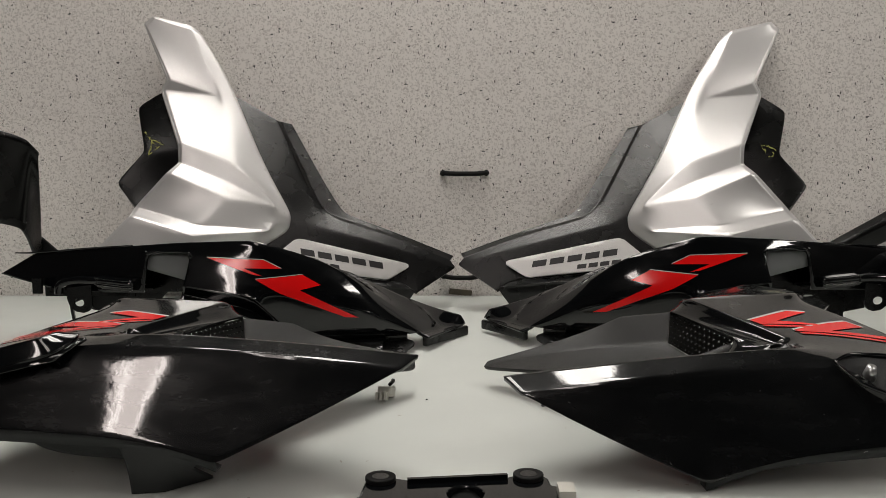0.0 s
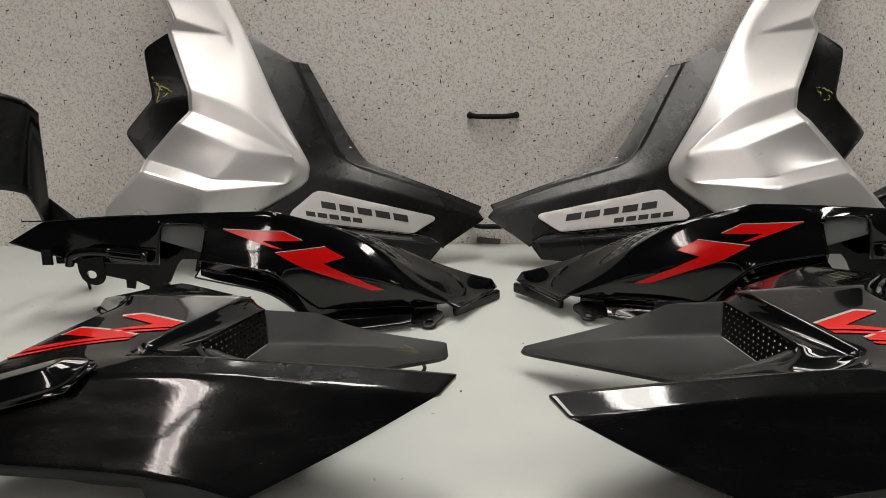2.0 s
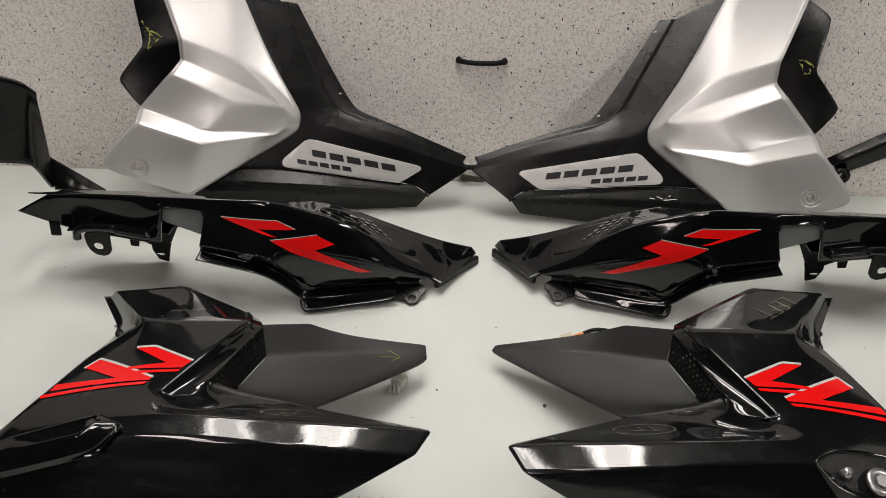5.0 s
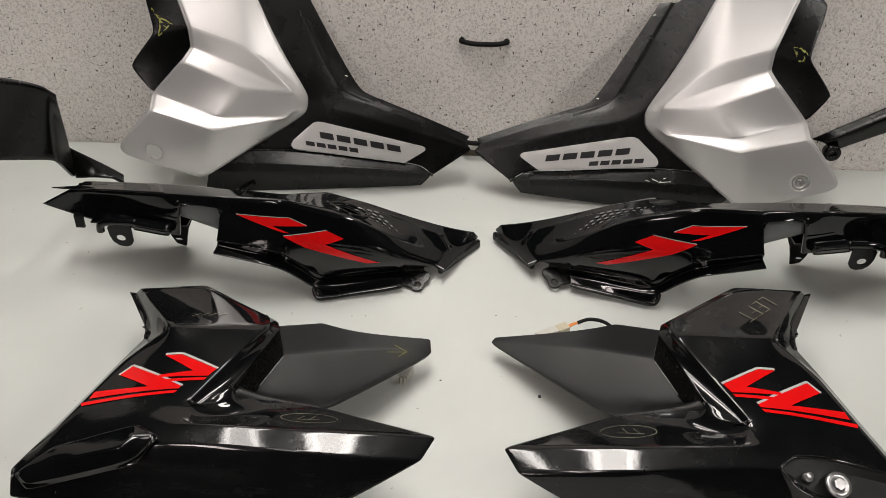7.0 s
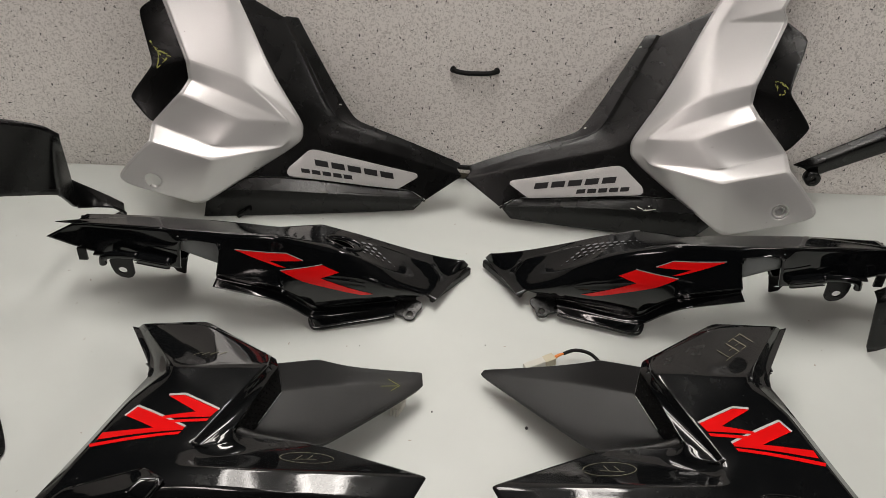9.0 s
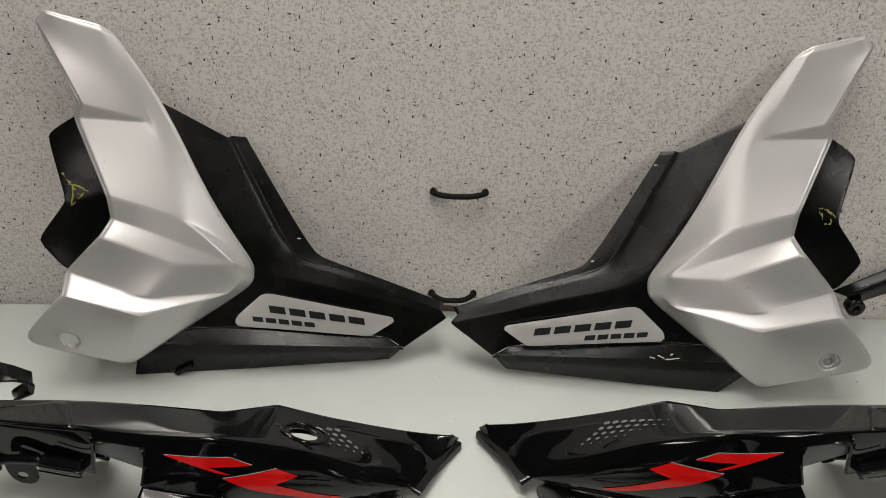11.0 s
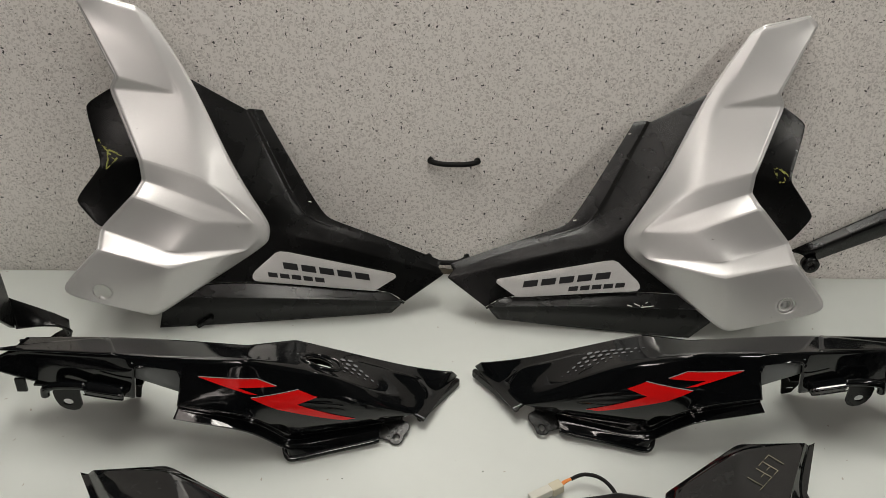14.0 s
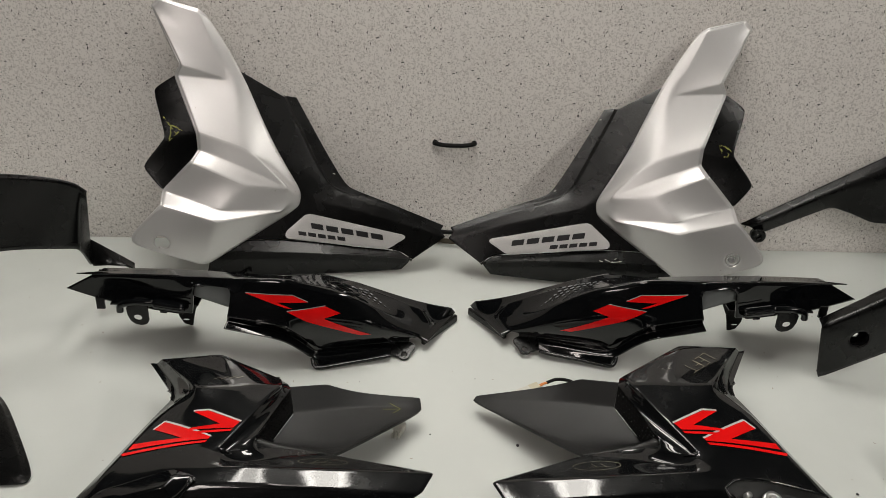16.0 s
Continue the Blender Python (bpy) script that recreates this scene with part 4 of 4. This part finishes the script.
    for outline in reds:
        drape("decal", tree, [outline], RED, shroud, s, "xy", 0.0006, 0.005, "red vinyl decal")
    for line in ([(-7.3, 0.05), (-5.75, 0.1), (-2.25, -1.5)], [(-10.8, -2.1), (-9.9, -1.0), (-4.75, -3.6)]):
        drape("decal_edge", tree, stroke(line, 0.22), GREY_VINYL, shroud, s, "xy", 0.0005, 0.01, "grey decal edge")
    loop = [(6.1 + 2.4 * math.cos(a * 0.4), -4.9 + 1.15 * math.sin(a * 0.4)) for a in range(16)]
    for line in (loop, [(4.9, -5.4), (7.0, -5.1)], [(5.2, -5.4), (5.6, -4.4)], [(6.2, -5.2), (6.5, -4.3)]):
        drape("scratch_mark", tree, stroke(line, 0.07), SCRATCH, shroud, s, "xy", 0.0004, 0.01, "faint scratched circle mark")
    return shroud, skin, scoop


shroud_a, skin_a, scoop_a = shroud(1)
shroud_a.matrix_basis = pose(-0.2, 0.63, 0)
shroud_b, skin_b, scoop_b = shroud(-1)
shroud_b.matrix_basis = pose(0.1889, 0.6528, -0.004, 6.35, -1.69, 3.29)


# ---- details under and on the shrouds ----
def at_shroud(points):
    """Places in metres on the table, in the first shroud's own centimetres."""
    return {k: ((x + 0.2) * 100, (y - 0.63) * 100, z * 100) for k, (x, y, z) in points.items()}


shell("indicator_cover", at_shroud(dict(a=(-.360, .512, .049), b=(-.334, .531, .062), c=(-.2835, .5425, .0735), d=(-.268, .5465, .0755), e=(-.2455, .532, .078), f=(-.259, .5115, .066), g=(-.296, .504, .058), h=(-.345, .499, .0455),
      m=(-.318, .512, .0675), n=(-.270, .5165, .0785), o=(-.2645, .529, .0805))),
      ["a b m", "a m h", "b c n m", "c d o n", "d e o", "o e f n", "n f g m", "m g h"], GLOSS, shroud_a, 1, 0.002, [(0.6, "m n o"), (0.4, "o e", "n f")], 0.8, 4, 0.0, (), "gloss black indicator cover", corner=0.5, turned=0.3)
low_cover = surface(shroud_a.children[-1])
for line in ([(-8.4, -10.3), (-7.2, -9.6)], [(-7.6, -9.4), (-6.3, -9.5)], [(-8.1, -10.8), (-6.9, -9.7)]):
    drape("paint_chip", low_cover, stroke(line, 0.12), BADGE, shroud_a, 1, "xy", 0.0005, 0.01, "pale scuffed paint")
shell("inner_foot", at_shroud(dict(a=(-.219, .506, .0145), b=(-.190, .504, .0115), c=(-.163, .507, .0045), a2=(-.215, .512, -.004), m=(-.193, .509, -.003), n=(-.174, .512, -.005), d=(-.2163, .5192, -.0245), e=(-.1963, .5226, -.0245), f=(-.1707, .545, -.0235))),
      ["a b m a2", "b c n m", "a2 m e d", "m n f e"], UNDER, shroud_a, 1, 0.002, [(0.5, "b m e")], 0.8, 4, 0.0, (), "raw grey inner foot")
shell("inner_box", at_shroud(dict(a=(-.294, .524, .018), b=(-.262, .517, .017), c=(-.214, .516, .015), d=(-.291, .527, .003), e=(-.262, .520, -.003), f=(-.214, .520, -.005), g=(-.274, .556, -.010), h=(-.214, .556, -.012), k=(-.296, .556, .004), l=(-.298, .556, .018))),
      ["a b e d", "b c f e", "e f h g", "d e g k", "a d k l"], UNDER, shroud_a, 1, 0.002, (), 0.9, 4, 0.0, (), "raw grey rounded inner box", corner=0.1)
for sh, s in ((shroud_a, 1), (shroud_b, -1)):
    rim = [(-0.155, -0.1205, 0.0215), (-0.105, -0.1235, 0.0215), (-0.060, -0.1245, 0.0195), (-0.020, -0.1245, 0.0175), (0.005, -0.1245, 0.0150), (0.026, -0.1245, 0.0085), (0.0425, -0.1240, 0.0015)]
    bm = bmesh.new()
    rows = [[bm.verts.new((s * x, y + dy, z + dz)) for dy, dz in ((0.000, 0.003), (0.0008, -0.0065), (0.012, -0.0075))] for x, y, z in rim]
    for a, b in zip(rows, rows[1:]):
        for k in range(2):
            bm.faces.new((a[k], b[k], b[k + 1], a[k + 1]))
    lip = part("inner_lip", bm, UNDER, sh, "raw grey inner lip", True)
    so = lip.modifiers.new("sheet", "SOLIDIFY")
    so.thickness = 0.002

# the open indicator mount of the second shroud
shell("mount_recess", dict(x0=(-15, -10, 5.4), x1=(-9.3, -9.2, 6.8), xh=(-6.2, -9.0, 7.05), j0=(-4.75, -9.9, 7.0), yh=(-6.05, -11.15, 5.9), y1=(-8.6, -11.85, 5.0), y0=(-16, -11.65, 4.2),
      a0=(-14.6, -10.3, 4.8), a1=(-9.2, -9.75, 6.25), ah=(-6.65, -9.6, 6.6), aj=(-5.6, -10.2, 6.5), bh=(-6.5, -11.0, 5.7), b1=(-8.7, -11.45, 4.95), b0=(-15.5, -11.4, 3.9)),
      ["x0 x1 a1 a0", "x1 xh ah a1", "xh j0 aj ah", "j0 yh bh aj", "yh y1 b1 bh", "y1 y0 b0 b1", "y0 x0 a0 b0", "a0 a1 b1 b0", "a1 ah aj bh b1"], SCOOP, shroud_b, -1, 0.002, [(0.75, "a0 a1 ah aj bh b1 b0 a0")], 0.9, 3, 0.0, (), "dark grey indicator recess", corner=0.5)
rim = [(-15, -10, 5.45), (-12, -9.55, 6.25), (-9.3, -9.2, 6.92), (-7.6, -9.0, 7.1), (-6.2, -9.05, 7.17), (-5.3, -9.5, 7.1), (-4.85, -9.95, 7.0), (-5.2, -10.5, 6.6), (-6.0, -11.2, 6.0), (-7.2, -11.65, 5.5), (-8.6, -11.9, 5.1), (-12, -11.95, 4.7), (-16, -11.7, 4.3)]
part("mount_rim", tube([(-x / 100, y / 100, z / 100) for x, y, z in rim], 0.0013), GLOSS, shroud_b, "raised gloss rim", True)
inverse = shroud_b.matrix_basis.inverted()
spot = inverse @ Vector((0.2625, 0.546, 0.050))
part("mount_bolt", rod(0.0046, 0.010, spot, (20, 0, 0), 0.003), STEEL, shroud_b, "zinc mounting bolt", True)
spot = inverse @ Vector((0.2865, 0.5435, 0.046))
part("mount_washer", ring(0.0102, 0.005, 0.003, spot, (20, 8, 0)), STEEL, shroud_b, "pale metal washer", True)
part("mount_nut", rod(0.0048, 0.006, spot, (20, 8, 0), None, 6), STEEL, shroud_b, "zinc nut")

# crayon arrow on the first scoop, letters scratched into the second deck
tree = surface(scoop_a)
for line in ([(11.9, 9.0), (13.1, 8.6)], [(13.1, 8.6), (12.3, 7.7)], [(11.2, 8.0), (12.9, 8.5)]):
    drape("crayon_mark", tree, stroke(line, 0.07), CHALK, shroud_a, 1, "xy", 0.0005, 0.01, "yellow crayon arrow")
tree = surface(skin_a)
for x in (0, 1, 2, 3):
    drape("scratch_mark", tree, stroke([(-6.6 + x * 0.8, 5.5 + 0.02 * x), (-5.9 + x * 0.8, 6.0 + 0.05 * x)], 0.08), SCRATCH, shroud_a, 1, "xy", 0.0005, 0.01, "faint scratched mark")
text = bpy.data.curves.new("scratched_word", "FONT")
text.offset = -0.032
text.body, text.size, text.align_x, text.align_y = "LEFT", 1.0, "CENTER", "CENTER"
flat = new("scratched_word", text)
bpy.context.view_layer.update()
word = bmesh.new()
word.from_mesh(flat.evaluated_get(bpy.context.evaluated_depsgraph_get()).to_mesh())
bpy.data.objects.remove(flat)
tree = surface(skin_b)
spot = Vector((0.083, 0.084, 0))
turned = Matrix.Translation((spot.x, spot.y, 0)) @ pose(0, 0, 0, 0, 0, 222) @ Matrix.Diagonal((0.027, 0.025, 1, 1))
for v in word.verts:
    q = turned @ v.co
    hit, normal, _, _ = tree.ray_cast(Vector((q.x, q.y, 1)), Vector((0, 0, -1)))
    v.co = hit + Vector((0, 0, 0.0006)) if hit else Vector((q.x, q.y, 0.06))
part("scratched_word", word, SCRATCH, shroud_b, "word scratched into the gloss paint")

# scuffs and chipped paint
def scuffs(ob, thing_, s, flat, lines, width, mat=SCRATCH, name="scratch_mark", label="fine pale scratch"):
    tree = surface(ob)
    for line in lines:
        drape(name, tree, stroke(line, width), mat, thing_, s, flat, 0.0004, 0.02, label)


def named(thing_, name):
    return [c for c in thing_.children if c.name.split(".")[0] == name][0]


random.seed(5)
lines = []
for k in range(12):
    x, y, a, d = random.uniform(6, 13.5), random.uniform(-9.4, -7.4), random.uniform(0.2, 2.8), random.uniform(0.4, 1.6)
    lines.append([(x, y), (x + d * math.cos(a), y + d * math.sin(a))])
scuffs(skin_b, shroud_b, -1, "xy", lines, 0.005, SCUFF)
for cv, s, spots in ((cover_b, -1, ((6.2, 12.4), (5.7, 12.55), (-0.6, 23.0), (-0.75, 22.7))), (cover, 1, ((4.5, 13.8),))):
    tree = surface(named(cv, "black_body"))
    for x, z in spots:
        drape("paint_chip", tree, stroke([(x, z), (x + 0.35, z - 0.1)], 0.09), CLEAR, cv, s, "xz", 0.0004, 0.02, "tiny white chipped spot")
scuffs(named(cover_b, "lower_sill"), cover_b, -1, "xz", [[(-0.6, 4.12), (-1.2, 4.06)], [(-1.5, 4.3), (-2.2, 4.12)], [(-2.3, 4.02), (-3.9, 4.22)], [(-2.9, 4.4), (-3.2, 4.5)], [(-2.5, 4.2), (-2.7, 4.0)]], 0.075, CLEAR, "paint_chip", "tiny white chipped spot")

# plug and cable of the second shroud
plug = tagged(new("wire_plug"), "ivory nylon wire plugs with an orange-ended grey cable", "wire plug")
plug.location = (0.083, 0.779, table_z(0.781) + 0.003)
plug.scale = (0.78, 0.78, 0.78)
soften(part("plug_housing", box((0.032, 0.012, 0.011), (-0.010, 0.002, 0.0075), (0, -4, 27)), CLEAR, plug, "clear nylon housing"), 0.0012)
soften(part("plug_socket", box((0.017, 0.014, 0.013), (0.011, 0.012, 0.0085), (0, -6, 27)), CONNECTOR, plug, "ivory nylon socket"), 0.0012)
for k in (-0.002, 0.002):
    part("wire", tube([(0.018, 0.016 + k, 0.010), (0.026, 0.021 + k * 0.6, 0.012), (0.035, 0.024, 0.013)], 0.0014), ORANGE, plug, "orange wire", True)
part("sleeve", tube([(0.032, 0.023, 0.013), (0.048, 0.028, 0.016), (0.066, 0.022, 0.018), (0.078, 0.008, 0.018), (0.086, -0.012, 0.016)], 0.0026), RUBBER, plug, "dark grey cable sleeve", True)

# plug of the first shroud
plug = tagged(new("wire_plug"), "pale clear nylon wire plug under the air scoop", "wire plug")
plug.location = (-0.070, 0.7217, table_z(0.7217))
soften(part("plug_housing", box((0.012, 0.016, 0.009), (0, -0.006, 0.0065), (-14, 0, -14)), CLEAR, plug, "clear nylon housing"), 0.0015)
for k in (-0.0045, 0, 0.0045):
    part("prong", box((0.002, 0.007, 0.007), (k * 0.8 - 0.003, -0.016, 0.0052), (-14, 0, -14)), CLEAR, plug)
part("wire", tube([(0.002, 0.004, 0.010), (0.004, 0.016, 0.010), (0.002, 0.034, 0.006)], 0.0016), RUBBER, plug, "", True)


# ---- parts at the borders ----
def outlined(name, label, category, points, faces, mat, thick, sharp=(), levels=3, rim=0.9, hole=None, corner=0.55, turned=0.0):
    """A moulded piece of one sheet; points in metres on the table."""
    base = new(name)
    tagged(base, label, category)
    x0 = sum(p[0] for p in points.values()) / len(points)
    y0 = sum(p[1] for p in points.values()) / len(points)
    base.location = (x0, y0, 0)
    sheet = shell("sheet", {k: ((x - x0) * 100, (y - y0) * 100, z * 100) for k, (x, y, z) in points.items()}, faces, mat, base, 1, thick, sharp, rim, levels, 0.0,
                  [(hole[0], ((hole[1] - x0) * 100, (hole[2] - y0) * 100, hole[3] * 100), hole[4])] if hole else (), corner=corner, turned=turned)
    return base, sheet


fender, _ = outlined("fender_half", "matte black plastic fender half standing on the table", "fender",
    dict(e0=(-.62, .850, .236), e1=(-.495, .868, .228), e2=(-.461, .880, .212), e3=(-.455, .889, .198), e4=(-.489, .955, .104), e5=(-.510, .870, .131), e6=(-.478, .900, .117), e7=(-.489, .950, .066), ea=(-.62, .850, .134), g0=(-.70, .86, .22), g1=(-.68, .85, -.0125)),
    ["e0 e1 e5 ea", "e1 e2 e6 e5", "e2 e3 e4 e6", "e4 e7 e6", "g0 e0 ea g1"], MATTE, 0.003, [(0.35, "e2 e6"), (0.42, "e4 e7")], 4, corner=0.1)
fx, fy = fender.location.x, fender.location.y
shell("foot", {k: ((x - fx) * 100, (y - fy) * 100, z * 100) for k, (x, y, z) in dict(e4=(-.489, .955, .104), e7=(-.489, .950, .066), e8=(-.450, .968, .060), e9=(-.463, .986, .064),
      f1=(-.449, .992, .050), f2=(-.440, .976, .046), f3=(-.452, .994, .036), f4=(-.446, .978, .031), f5=(-.474, .990, .026), f6=(-.468, .975, .022), f7=(-.4715, .994, -.0067), f8=(-.466, .981, -.0067)).items()},
      ["e4 e9 e8 e7", "e9 f1 f2 e8", "f1 f3 f4 f2", "f3 f5 f6 f4", "f5 f7 f8 f6"], MATTE, fender, 1, 0.003, (), 0.85, 4, 0.0, (), "bent matte black foot")
low = {k: (x, y, table_z(y) + 0.009) for k, (x, y) in dict(a=(-.560, .795), b=(-.505, .716), c=(-.4515, .637), d=(-.4525, .622), e=(-.485, .619), f=(-.64, .62), g=(-.69, .74)).items()}
low["m"] = (-.55, .69, table_z(.69) + 0.011)
outlined("fender_tip", "matte black plastic fender tip lying on the table", "fender", low, ["a b m g", "b c m", "c d e m", "e f m", "f g m"], MATTE, 0.003, (), 4, corner=0.2, turned=0.7)
brace, _ = outlined("fender_brace", "matte black plastic fender brace leaning on the wall", "fender",
    dict(r0=(.457, 1.160, .053), r1=(.663, 1.168, .166), r2=(.82, 1.17, .262), m0=(.470, 1.150, .0535), m1=(.625, 1.150, .138), m2=(.82, 1.145, .225), r3=(.488, 1.158, .041), r4=(.588, 1.158, .0885), r5=(.606, 1.157, .087),
         r6=(.66, 1.150, .066), r7=(.84, 1.12, .075), q0=(.90, 1.00, .235), q1=(.90, .98, .06), p5=(.80, .87, .24), p6=(.80, .86, .10),
         p0=(.444, .823, .070), p1=(.520, .824, .113), p2=(.66, .84, .180), p3=(.459, .832, -.0130), p4=(.545, .826, .038), p7=(.67, .84, .085), t0=(.449, .845, .068), t1=(.527, .850, .112), t2=(.66, .870, .185)),
    ["r0 r1 m1 m0", "r1 r2 m2 m1", "m0 m1 r4 r3", "m1 r6 r5 r4", "m1 m2 r7 r6", "r2 q0 q1 m2", "m2 q1 r7", "q0 p5 p6 q1", "p5 p2 p7 p6", "p0 p1 p4 p3", "p1 p2 p7 p4", "p0 p1 t1 t0", "p1 p2 t2 t1"],
    MATTE, 0.003, [(0.42, "m0 m1 m2"), (0.36, "p0 p1 p2")], hole=(9, .495, .8235, .052, 1.25))
bx, by = brace.location.x, brace.location.y
part("boss", ring(0.011, 0.0045, 0.012, (0.482 - bx, 1.148 - by, 0.041), (90, 0, 0)), MATTE, brace, "round bolt boss", True)
cup = part("cup", ring(0.0140, 0.0128, 0.014, (0.495 - bx, 0.8315 - by, 0.052), (90, 0, 3)), RUBBER, brace, "deep round bolt cup", True)
part("cup_floor", ring(0.0135, 0.0046, 0.002, (0.495 - bx, 0.8375 - by, 0.052), (90, 0, 3)), MATTE, cup)

lamp_bracket = tagged(new("lamp_bracket"), "gloss black plastic lamp bracket lying flat on the table", "bracket")
lamp_bracket.location = (0, 0.516, table_z(0.516))
outline = [(-7.2, -3.6), (-7.0, -2.6), (-6.6, -2.5), (-6.5, -0.2), (-5.9, 0.9), (-4.6, 0.9), (-3.9, 0.0), (-1.5, 0.35), (0.5, 0.5), (2.6, 0.7), (3.2, 1.5), (4.5, 1.5), (5.2, 0.7), (5.3, -0.6), (6.2, -1.0), (6.3, -3.6)]
soften(part("bracket_plate", holed_plate(outline, (-0.1, -1.9), 1.1, 1.1, 0.0115, (0, 0, 0), (0, 0, 0.006), 72), GLOSS, lamp_bracket), 0.0016, 3)
for x, y in ((-.055, .0005), (.039, .0065)):
    boss = soften(part("boss", ring(0.0098, 0.0052, 0.0034, (x, y, 0.0133)), RUBBER, lamp_bracket, "round rubber-topped boss"), 0.0008)
    part("boss_cap", rod(0.0054, 0.002, (x, y, 0.0138)), GLOSS, boss)
part("back_rib", box((0.064, 0.003, 0.0035), (-0.006, 0.0005, 0.0132), (0, 0, 8)), GLOSS, lamp_bracket)
part("side_tab", box((0.010, 0.016, 0.006), (0.060, -0.021, 0.0140)), CLEAR, lamp_bracket, "pale side tab")

clip = tagged(new("mounting_clip"), "black mounting clip with a pale plastic tab on the table", "clip")
clip.location = (0.4960, 0.6350, table_z(0.6350))
soften(part("clip_body", box((0.05, 0.07, 0.03), (0.012, 0.02, 0.0155)), MATTE, clip), 0.004)
soften(part("clip_tab", box((0.006, 0.02, 0.010), (-0.018, -0.016, 0.0055), (0, 0, 20)), CLEAR, clip, "pale plastic tab"), 0.001)
soften(part("clip_tab", box((0.003, 0.07, 0.004), (-0.013, 0.02, 0.031), (0, 0, 4)), CLEAR, clip, "pale plastic tab"), 0.001)

# crumbs of dirt on the table
random.seed(11)
spots = [(0.064, 0.696, 0.0022), (-0.035, 0.713, 0.0012), (0.077, 0.49, 0.0016), (0.248, 0.992, 0.0012), (0.421, 0.628, 0.002), (0.4365, 0.599, 0.0016), (0.215, 0.792, 0.001), (-0.306, 0.816, 0.001), (0.021, 0.818, 0.0009), (-0.123, 0.808, 0.0008)]
for x, y, r in spots:
    bm = bmesh.new()
    bmesh.ops.create_icosphere(bm, subdivisions=1, radius=r)
    for v in bm.verts:
        v.co *= random.uniform(0.7, 1.2)
        v.co.z = v.co.z * 0.6 + r * 0.6
    crumb = tagged(part("crumb", bm, DARK), "tiny dark crumb of dirt on the table", "crumb", "crumbs on the table")
    crumb.location = (x, y, table_z(y))
